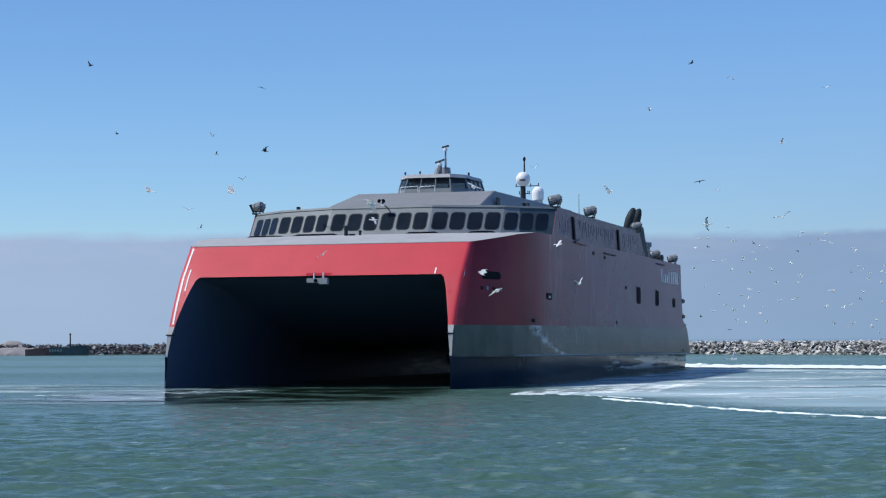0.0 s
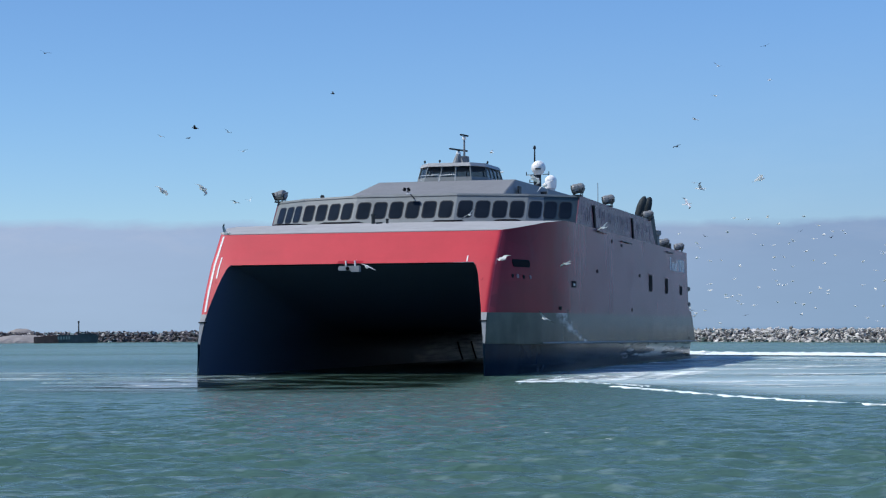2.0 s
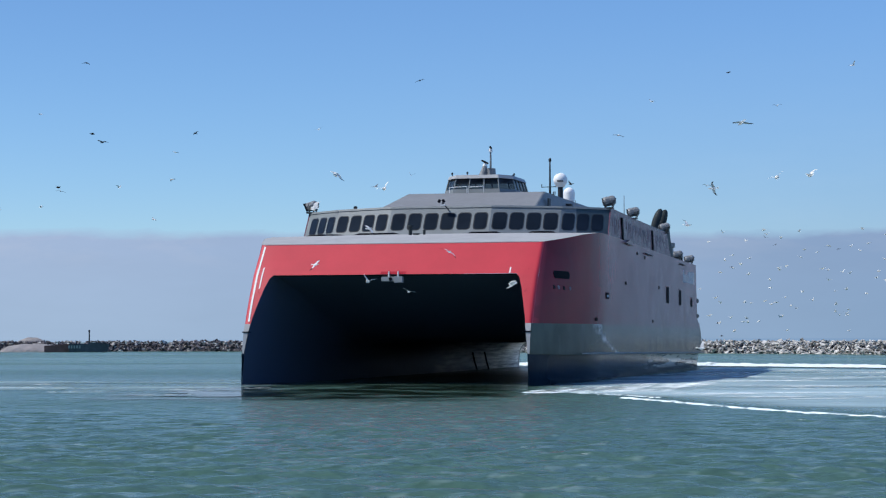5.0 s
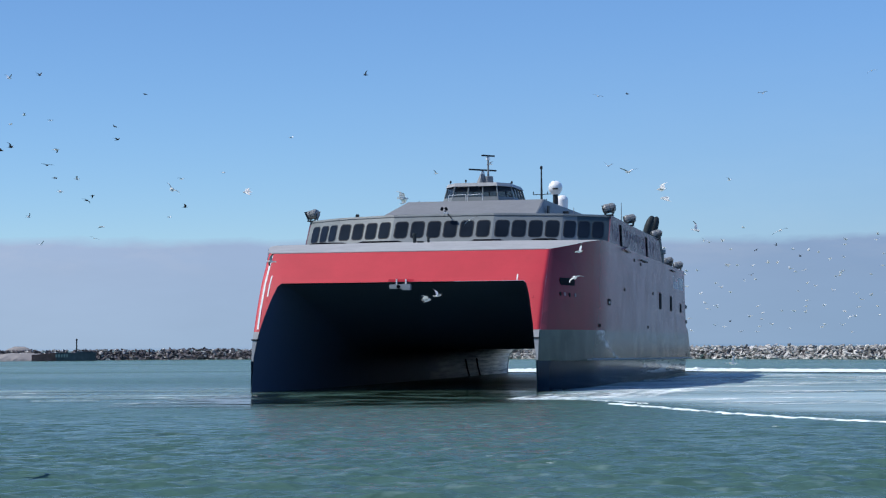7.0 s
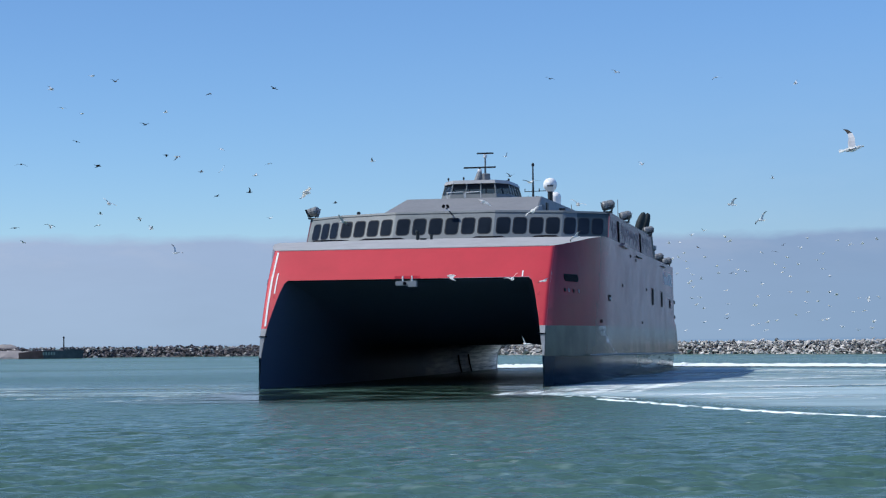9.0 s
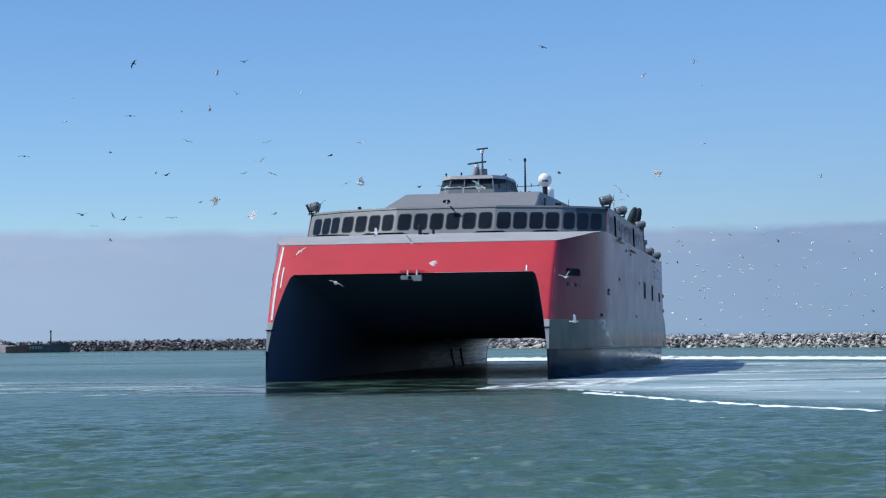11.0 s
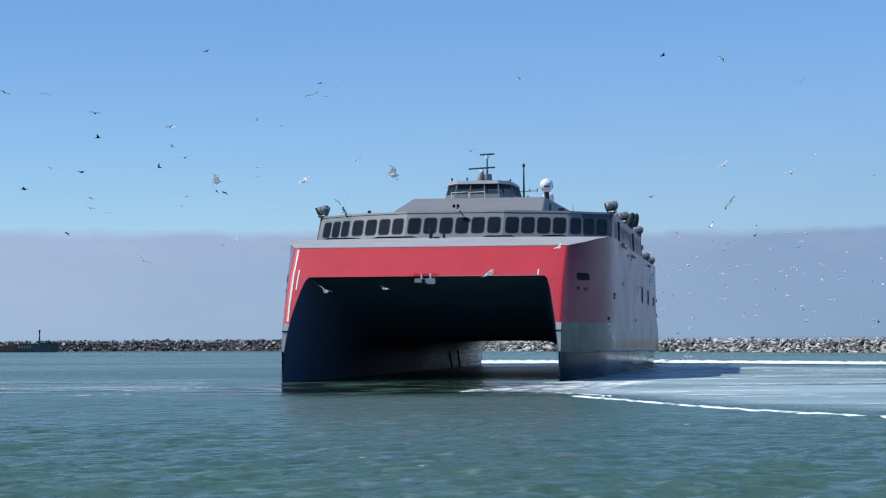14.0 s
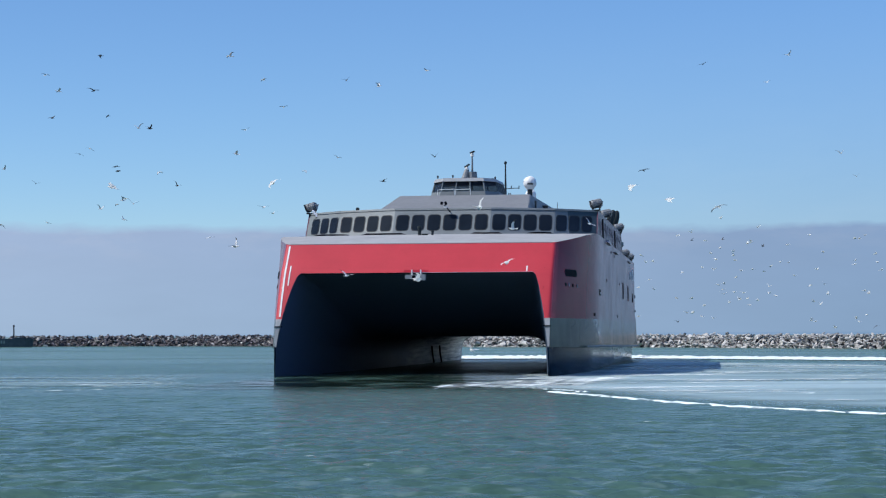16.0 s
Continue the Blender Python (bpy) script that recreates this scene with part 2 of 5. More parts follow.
def haze_material():
    """The marine haze bank far out at sea: it glows with the daylight in it and thins out at its top."""
    n = Nodes("sea_haze")
    z = n.axis(2)
    wob = n.math("MULTIPLY", n.math("SUBTRACT", n.noise(0.0050, 6, n.scaled(1, 1, 3), 0.6), 0.5), 30.0)
    zz = n.math("ADD", z, wob)
    alpha = n.grey(zz, HAZE_TOP - 5, HAZE_TOP + 5, 0.93, 0.0)
    # an added veil above the bank tones down the sky towards the open sea
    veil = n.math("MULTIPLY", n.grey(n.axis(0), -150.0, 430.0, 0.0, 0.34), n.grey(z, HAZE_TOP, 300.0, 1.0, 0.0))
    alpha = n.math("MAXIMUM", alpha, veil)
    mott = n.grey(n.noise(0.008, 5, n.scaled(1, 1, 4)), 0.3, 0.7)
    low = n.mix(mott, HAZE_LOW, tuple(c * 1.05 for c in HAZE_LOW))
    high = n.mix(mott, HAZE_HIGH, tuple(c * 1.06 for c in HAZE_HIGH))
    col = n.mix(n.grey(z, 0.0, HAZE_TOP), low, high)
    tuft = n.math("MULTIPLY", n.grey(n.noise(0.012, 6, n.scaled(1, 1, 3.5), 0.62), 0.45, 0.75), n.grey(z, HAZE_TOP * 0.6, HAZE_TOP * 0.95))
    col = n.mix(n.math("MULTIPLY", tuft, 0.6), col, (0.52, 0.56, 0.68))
    # brighter on the sun's side: uneven daylight put into the haze's colour
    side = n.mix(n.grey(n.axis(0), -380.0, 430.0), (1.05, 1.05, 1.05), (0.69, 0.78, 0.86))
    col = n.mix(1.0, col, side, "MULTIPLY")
    em = n.node("ShaderNodeEmission", Strength=1.0)
    n.link(col, em.inputs[0])
    tr = n.t.nodes.new("ShaderNodeBsdfTransparent")
    ms = n.t.nodes.new("ShaderNodeMixShader")
    n.link(alpha, ms.inputs[0])
    n.link(tr.outputs[0], ms.inputs[1])
    n.link(em.outputs[0], ms.inputs[2])
    n.link(ms.outputs[0], n.t.nodes["Material Output"].inputs[0])
    return n.mat


def glass_dark(name, tint=(0.010, 0.014, 0.020)):
    n = Nodes(name)
    n.bump(n.noise(0.6, 2), 0.05, 0.02)
    return n.done(n.mix(n.grey(n.noise(0.4, 2), 0.3, 0.7), tint, tuple(c * 1.5 for c in tint)), 0.10, 0.0, 0.16)


def feathers(name, color):
    """White plumage that lets the sun shine through the thin wings."""
    n = Nodes(name)
    col = n.mix(n.grey(n.noise(12.0, 3), 0.3, 0.7), tuple(c * 0.93 for c in color), color)
    n.done(col, 0.8, 0.0, 0.1)
    glow = n.t.nodes.new("ShaderNodeBsdfTranslucent")
    n.link(col, glow.inputs[0])
    both = n.t.nodes.new("ShaderNodeMixShader")
    both.inputs[0].default_value = 0.55
    n.link(n.b.outputs[0], both.inputs[1])
    n.link(glow.outputs[0], both.inputs[2])
    n.link(both.outputs[0], n.t.nodes["Material Output"].inputs[0])
    return n.mat


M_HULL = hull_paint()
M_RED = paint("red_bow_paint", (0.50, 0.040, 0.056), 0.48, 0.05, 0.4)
M_BELT = belt_paint()
M_BOTTOM = bottom_paint()
M_LINING = lining_paint()
M_DECK = paint("light_grey_deck_paint", (0.36, 0.36, 0.36), 0.65, 0.10, 0.6, streak=False)
M_HOUSE = paint("mid_grey_house_paint", (0.185, 0.205, 0.212), 0.55, 0.10, 0.5, spec=0.2)
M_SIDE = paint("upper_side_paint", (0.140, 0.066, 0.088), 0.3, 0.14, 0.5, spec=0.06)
M_TEAL = paint("dark_teal_paint", (0.052, 0.075, 0.088), 0.5, 0.12, 0.6, spec=0.2)
M_ROOF = paint("roof_grey_paint", (0.205, 0.21, 0.215), 0.6, 0.07, 0.5, streak=False)
M_PALE = paint("pale_grey_paint", (0.52, 0.53, 0.54), 0.5, 0.08, 1.0)
M_ROOFTOP = paint("wheelhouse_roof_paint", (0.33, 0.34, 0.35), 0.5, 0.08, 1.0)
M_WHITE = paint("white_paint", (0.80, 0.80, 0.79), 0.4, 0.04, 1.5)
M_GREY = paint("raft_grey", (0.20, 0.21, 0.22), 0.5, 0.2, 2.0)
M_DARK = paint("dark_steel", (0.03, 0.035, 0.04), 0.55, 0.2, 2.0, spec=0.2)
M_BLACK = paint("black_opening", (0.006, 0.007, 0.010), 0.7, 0.1, 2.0, spec=0.04)
M_SOOT = paint("sooty_steel", (0.035, 0.043, 0.046), 0.55, 0.25, 1.0, spec=0.1)
M_GHOST = paint("overpainted_lettering", (0.175, 0.125, 0.148), 0.45, 0.3, 0.8, spec=0.08)
M_GLASS = glass_dark("bridge_glass")
M_PANE = glass_dark("wheelhouse_glass")
M_PANE.node_tree.nodes["Principled BSDF"].inputs["Alpha"].default_value = 0.72
M_WATER = water_material()
M_FOAM = foam_material("foam_wash", 0.055, (0.045, 0.12))
M_FOAM_THICK = foam_material("foam_crest", 0.30)
M_FOAM_LACE = foam_material("foam_lace", 0.128, (0.13, 0.26))
M_FOAM_EDGE = foam_material("foam_edge", 0.21, (0.30, 0.35))
M_WASH = wash_material()
# M_SLICK reuses the wash veil; its pale colour paints sky sheen on slicks
M_SLICK = wash_material("slick_sheen", 0.0, 0.85, (0.06, 0.17))
M_REFLECTION = reflection_material()
M_PALE_GREEN = paint("pale_green_marking", (0.28, 0.34, 0.31), 0.6, 0.1, 1.0)
# one granite in two tones, with sun and shade put into the colour
M_ROCK = rock_material("sun_toned_granite", (0.26, 0.25, 0.235), (0.70, 0.68, 0.64))
M_ROCK_DARK = rock_material("shade_toned_granite", (0.042, 0.038, 0.043), (0.21, 0.19, 0.20))
M_SAND = paint("sand", (0.27, 0.25, 0.24), 0.9, 0.15, 0.4, streak=False)
M_RUST = paint("rusty_plating", (0.19, 0.105, 0.09), 0.8, 0.35, 0.5)
M_GREEN = paint("green_black_plating", (0.075, 0.09, 0.10), 0.6, 0.3, 0.5)
M_GULL = feathers("gull_white", (0.92, 0.92, 0.90))
M_GULL_GREY = paint("gull_grey", (0.55, 0.56, 0.58), 0.7, 0.1, 4.0, streak=False)
M_GULL_DARK = paint("dark_plumage", (0.035, 0.033, 0.032), 0.8, 0.1, 4.0, streak=False)
M_BILL = paint("gull_bill", (0.55, 0.33, 0.06), 0.5, 0.05, 4.0, streak=False)
M_HAZE = haze_material()


# ---- building helpers ----
def mesh_ob(name, verts, faces, material, smooth=False):
    me = bpy.data.meshes.new(name)
    me.from_pydata([tuple(v) for v in verts], [], faces)
    me.materials.append(material)
    if smooth:
        me.polygons.foreach_set("use_smooth", [True] * len(me.polygons))
    me.update()
    return new(name, me)


def part(name, bm, material, parent, label="", smooth=False):
    """Links a bmesh as one mesh object under a thing or a part."""
    bmesh.ops.recalc_face_normals(bm, faces=bm.faces)
    me = bpy.data.meshes.new(name)
    bm.to_mesh(me)
    bm.free()
    me.materials.append(material)
    if smooth:
        me.polygons.foreach_set("use_smooth", [True] * len(me.polygons))
        me.set_sharp_from_angle(angle=radians(38))
    ob = new(name, me)
    ob.parent = parent
    return tagged(ob, label)


def add_box(bm, x0, x1, y0, y1, z0, z1, bevel=0.0):
    vs = [bm.verts.new((x, y, z)) for x in (x0, x1) for y in (y0, y1) for z in (z0, z1)]
    fs = [bm.faces.new([vs[i] for i in f]) for f in ((0, 1, 3, 2), (4, 6, 7, 5), (0, 4, 5, 1), (2, 3, 7, 6), (0, 2, 6, 4), (1, 5, 7, 3))]
    if bevel:
        es = list({e for f in fs for e in f.edges})
        bmesh.ops.bevel(bm, geom=es, offset=bevel, segments=2, affect="EDGES")
    return vs


def add_prism(bm, ring, other):
    """A closed solid between two rings of points."""
    a = [bm.verts.new(p) for p in ring]
    b = [bm.verts.new(p) for p in other]
    n = len(a)
    for i in range(n):
        bm.faces.new((a[i], a[(i + 1) % n], b[(i + 1) % n], b[i]))
    bm.faces.new(list(reversed(a)))
    bm.faces.new(b)


def add_tube(bm, points, radii, sides=12):
    """A tapering tube along a line of points."""
    rings = []
    pts = [Vector(p) for p in points]
    for i, p in enumerate(pts):
        d = (pts[min(i + 1, len(pts) - 1)] - pts[max(i - 1, 0)]).normalized()
        u = d.orthogonal().normalized() if i == 0 else (rings_u - d * rings_u.dot(d)).normalized()
        rings_u = u
        w = d.cross(u)
        r = radii[i] if isinstance(radii, (list, tuple)) else radii
        rings.append([bm.verts.new(p + (u * math.cos(a) + w * math.sin(a)) * r) for a in [2 * math.pi * k / sides for k in range(sides)]])
    for a, b in zip(rings, rings[1:]):
        for k in range(sides):
            bm.faces.new((a[k], a[(k + 1) % sides], b[(k + 1) % sides], b[k]))
    bm.faces.new(list(reversed(rings[0])))
    bm.faces.new(rings[-1])


def add_lathe(bm, centre, profile, sides=20):
    """A solid of revolution about z: profile of (radius, height)."""
    rings = []
    for r, z in profile:
        rings.append([bm.verts.new((centre[0] + r * math.cos(2 * math.pi * k / sides), centre[1] + r * math.sin(2 * math.pi * k / sides), centre[2] + z)) for k in range(sides)])
    for a, b in zip(rings, rings[1:]):
        for k in range(sides):
            bm.faces.new((a[k], a[(k + 1) % sides], b[(k + 1) % sides], b[k]))
    bm.faces.new(list(reversed(rings[0])))
    bm.faces.new(rings[-1])


def add_grid(bm, rows):
    """A sheet through rows of points."""
    vs = [[bm.verts.new(p) for p in r] for r in rows]
    for a, b in zip(vs, vs[1:]):
        for i in range(len(a) - 1):
            bm.faces.new((a[i], a[i + 1], b[i + 1], b[i]))


def lerp(table, v):
    """A value from a table of (place, value) pairs, held at both ends."""
    return float(np.interp(v, [a for a, _ in table], [b for _, b in table]))


# ---- sea: one sheet, with wind waves in the harbour basin, flat towards the horizon ----
def sea_axis(core, far):
    """Places along one axis: a fine core, then ever longer steps out to the horizon."""
    out, step = [], core[-1] - core[-2]
    while sum(out) < far:
        step *= 1.35
        out.append(step)
    o = np.cumsum(out)
    return np.concatenate([(core[0] - o)[::-1], core, core[-1] + o])


def build_sea():
    rows, y = [], 36.0
    while y < 262:
        rows.append(y)
        y += 0.17 + 0.0016 * (y - 36)
    xs, ys = sea_axis(np.arange(-75, 75.2, 0.36), 4300), sea_axis(np.array(rows), 4300)
    X, Y = np.meshgrid(xs, ys)
    rng = np.random.default_rng(5)
    Z = np.zeros_like(X)
    for k in range(48):
        length = 0.75 * 1.065 ** (k % 24) * rng.uniform(0.9, 1.1)
        a = radians(258) + rng.normal(0, 0.65)
        kx, ky = 2 * math.pi / length * math.cos(a), 2 * math.pi / length * math.sin(a)
        ph = X * kx + Y * ky + rng.uniform(0, 6.28)
        fade = np.clip(1.6 - Y / 95 / length ** 0.7, 0.15, 1) * np.clip(1 - (Y - 58) / 80, 0.25, 1)
        Z += 0.0066 * length ** 0.85 * (np.sin(ph) + 0.12 * np.cos(2 * ph)) * fade
    mask = np.clip((75 - np.abs(X)) / 12, 0, 1) * np.clip((262 - Y) / 60, 0, 1) * np.clip((Y - 36) / 6, 0, 1)
    Z = Z * mask
    nx, ny = len(xs), len(ys)
    co = np.stack([X, Y, Z], -1).reshape(-1, 3)
    i = np.arange(nx * ny).reshape(ny, nx)
    quads = np.stack([i[:-1, :-1], i[:-1, 1:], i[1:, 1:], i[1:, :-1]], -1).reshape(-1, 4)
    me = bpy.data.meshes.new("water")
    me.from_pydata(co.tolist(), [], quads.tolist())
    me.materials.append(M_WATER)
    me.polygons.foreach_set("use_smooth", [True] * len(me.polygons))
    ob = new("water", me)
    return tagged(ob, "green-grey harbour water ruffled by small wind waves", "water", kind="structure")


sea = build_sea()


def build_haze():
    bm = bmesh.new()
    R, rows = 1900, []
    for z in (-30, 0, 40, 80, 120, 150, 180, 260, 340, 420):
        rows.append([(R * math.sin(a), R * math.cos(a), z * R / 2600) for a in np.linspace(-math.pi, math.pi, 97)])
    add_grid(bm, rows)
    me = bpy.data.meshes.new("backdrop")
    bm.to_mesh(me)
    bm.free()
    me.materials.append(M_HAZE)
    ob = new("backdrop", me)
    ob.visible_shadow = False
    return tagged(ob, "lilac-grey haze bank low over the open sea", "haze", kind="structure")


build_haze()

# ---- breakwater: a rubble mound round the basin ----
MOUND = [(-330, 500), (-150, 573), (-110, 592), (-86, 593), (-62, 585.5), (67, 478), (93, 439), (150, 360), (230, 240)]


def along_mound():
    """Places along the mound's foot every metre: point, inward normal and run."""
    out, run = [], 0.0
    for (x0, y0), (x1, y1) in zip(MOUND, MOUND[1:]):
        d = Vector((x1 - x0, y1 - y0))
        n = int(d.length)
        for k in range(n):
            out.append((x0 + d.x * k / n, y0 + d.y * k / n, Vector((d.y, -d.x)).normalized(), run + k))
        run += n
    return out


def rock_meshes(name, material, count, seed):
    rng = random.Random(seed)
    made = []
    for _ in range(count):
        bm = bmesh.new()
        bmesh.ops.create_icosphere(bm, subdivisions=1, radius=0.5)
        cuts = [Vector((rng.gauss(0, 1), rng.gauss(0, 1), rng.gauss(0, 1))).normalized() for _ in range(9)]
        s = Vector((rng.uniform(1.2, 2.0), rng.uniform(0.8, 1.2), rng.uniform(0.5, 0.8)))
        for v in bm.verts:
            for c in cuts:
                over = v.co.dot(c) - 0.22
                if over > 0:
                    v.co -= c * over
            v.co = Vector((v.co.x * s.x, v.co.y * s.y, v.co.z * s.z)) * 1.75
        me = bpy.data.meshes.new(name)
        bm.to_mesh(me)
        bm.free()
        me.materials.append(material)
        made.append(me)
    return made


def build_breakwater():
    line = along_mound()
    # the core under the armour stones
    bm = bmesh.new()
    prof = [(0.6, -1.2), (-1.2, 0.6), (-3.4, 2.25), (-7.0, 2.35), (-11.0, 0.0), (-13, -1.2)]
    rows = []
    for x, y, n, _ in line[::6] + [line[-1]]:
        rows.append([(x - n.x * -d, y - n.y * -d, z) for d, z in prof])
    add_grid(bm, rows)
    me = bpy.data.meshes.new("breakwater")
    bmesh.ops.recalc_face_normals(bm, faces=bm.faces)
    bm.to_mesh(me)
    bm.free()
    me.materials.append(M_ROCK_DARK)
    mound = tagged(new("breakwater", me), "long rubble breakwater of pale granite boulders", "breakwater", kind="structure")
    rng = random.Random(11)
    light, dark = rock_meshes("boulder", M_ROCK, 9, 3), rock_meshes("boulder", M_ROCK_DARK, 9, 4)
    singles = 0
    stuff_v, stuff_f = {0: [], 1: []}, {0: [], 1: []}
    for x, y, n, run in line:
        if x < -175 or x > 165:
            continue
        # the right arm takes the sun-toned stones, the left mostly the shade-toned
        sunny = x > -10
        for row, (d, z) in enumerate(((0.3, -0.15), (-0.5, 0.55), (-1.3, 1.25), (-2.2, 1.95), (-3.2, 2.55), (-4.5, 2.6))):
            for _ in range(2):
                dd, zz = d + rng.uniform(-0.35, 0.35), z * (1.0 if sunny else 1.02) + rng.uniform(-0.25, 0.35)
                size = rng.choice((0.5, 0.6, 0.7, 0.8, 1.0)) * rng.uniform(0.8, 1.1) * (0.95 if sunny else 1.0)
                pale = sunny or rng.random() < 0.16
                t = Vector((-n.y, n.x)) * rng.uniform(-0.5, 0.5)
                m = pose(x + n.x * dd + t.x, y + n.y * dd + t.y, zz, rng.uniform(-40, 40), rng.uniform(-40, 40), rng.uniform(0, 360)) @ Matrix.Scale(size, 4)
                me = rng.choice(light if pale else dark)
                if 58 < x < 112 and singles < 300 and row in (1, 2, 3, 4):
                    ob = new("boulder", me)
                    ob.parent, ob.matrix_basis = mound, m
                    singles += 1
                else:
                    k = 0 if pale else 1
                    base = len(stuff_v[k])
                    stuff_v[k] += [m @ v.co for v in me.vertices]
                    stuff_f[k] += [tuple(base + i for i in p.vertices) for p in me.polygons]
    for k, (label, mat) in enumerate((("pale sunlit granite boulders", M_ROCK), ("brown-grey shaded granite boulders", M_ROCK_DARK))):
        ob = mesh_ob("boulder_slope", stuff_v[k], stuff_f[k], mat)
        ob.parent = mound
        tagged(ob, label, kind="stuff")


build_breakwater()


# ---- the catamaran ferry: x to its port side, y aft from the stem, z up from the waterline ----
ferry = tagged(new("catamaran_ferry"), "large fast catamaran car ferry with red bow and weathered grey sides", "ferry")
STEM = [(-2.0, -0.7), (0.0, -0.6), (2.4, -0.45), (4.44, 0.0), (6.8, 1.25), (9.21, 2.84), (11.9, 5.3), (13.4, 6.8)]
DECK_EDGE = [(5.3, 11.9), (9.0, 12.35), (13.0, 12.85), (18.0, 13.25), (30.0, 13.25), (100.0, 13.1)]
ARCH = [(9.21, 10.45), (8.95, 10.72), (8.2, 11.0), (7.0, 11.28), (5.5, 11.6), (3.0, 11.95), (0.0, 12.08), (-2.0, 12.1)]


def stem_y(z):
    return lerp(STEM, z)


def side_x(y, z):
    """Half beam of the outer side: fine at the stem, a bow curve that ends in a soft knuckle, then parallel."""
    s = max(0.0, y - stem_y(z))
    u = min(1.0, s / (19.5 - stem_y(z)))
    return 12.15 + 3.08 * (1 - (1 - u) ** 1.75) + 0.1 * min(1.0, max(0.0, (z - 5) / 7)) * math.exp(-s / 6)


CORNER = 0.28


def bow_corner(z, sign):
    """Points round the bow's outer edge, from the face to the side."""
    y0 = stem_y(z)
    e, y1 = side_x(y0, z), y0 + CORNER
    x1 = side_x(y1, z)
    out = []
    for f in (0.0, 0.2, 0.4, 0.6, 0.8, 1.0):
        a, b, c = (1 - f) ** 2, 2 * f * (1 - f), f * f
        out.append((sign * (a * (e - CORNER) + b * e + c * x1), a * y0 + b * y0 + c * y1, z))
    return out


STATIONS = [0, 0.45, 1.0, 1.7, 2.6, 3.8, 5.2, 7.2, 9.6, 12.4, 15, 17.5, 19.8, 21.5, 25, 32, 40, 50, 60, 70, 80, 90, 96.5]


def aft_end(z):
    """The stern steps out towards the water."""
    return lerp([(1.9, 107.5), (5.6, 104.0), (6.0, 101.0), (13.2, 99.2)], z)


def station_y(k, z):
    s = STATIONS[k] / STATIONS[-1]
    return stem_y(z) + (aft_end(z) - stem_y(z)) * s


def side_sheet(zs, k0, sign):
    rows = []
    for k in range(k0, len(STATIONS)):
        row = []
        for z in zs:
            if z > 11.8:
                y = station_y(k, 11.9)
                top = lerp(DECK_EDGE, y)
                row.append((sign * side_x(y, 11.9), y, top))
            else:
                y = station_y(k, z)
                row.append((sign * side_x(y, z), y, z))
        rows.append(row)
    return rows


def chine_z(y):
    return lerp([(0, 2.75), (9.0, 2.6), (105, 1.95)], y)


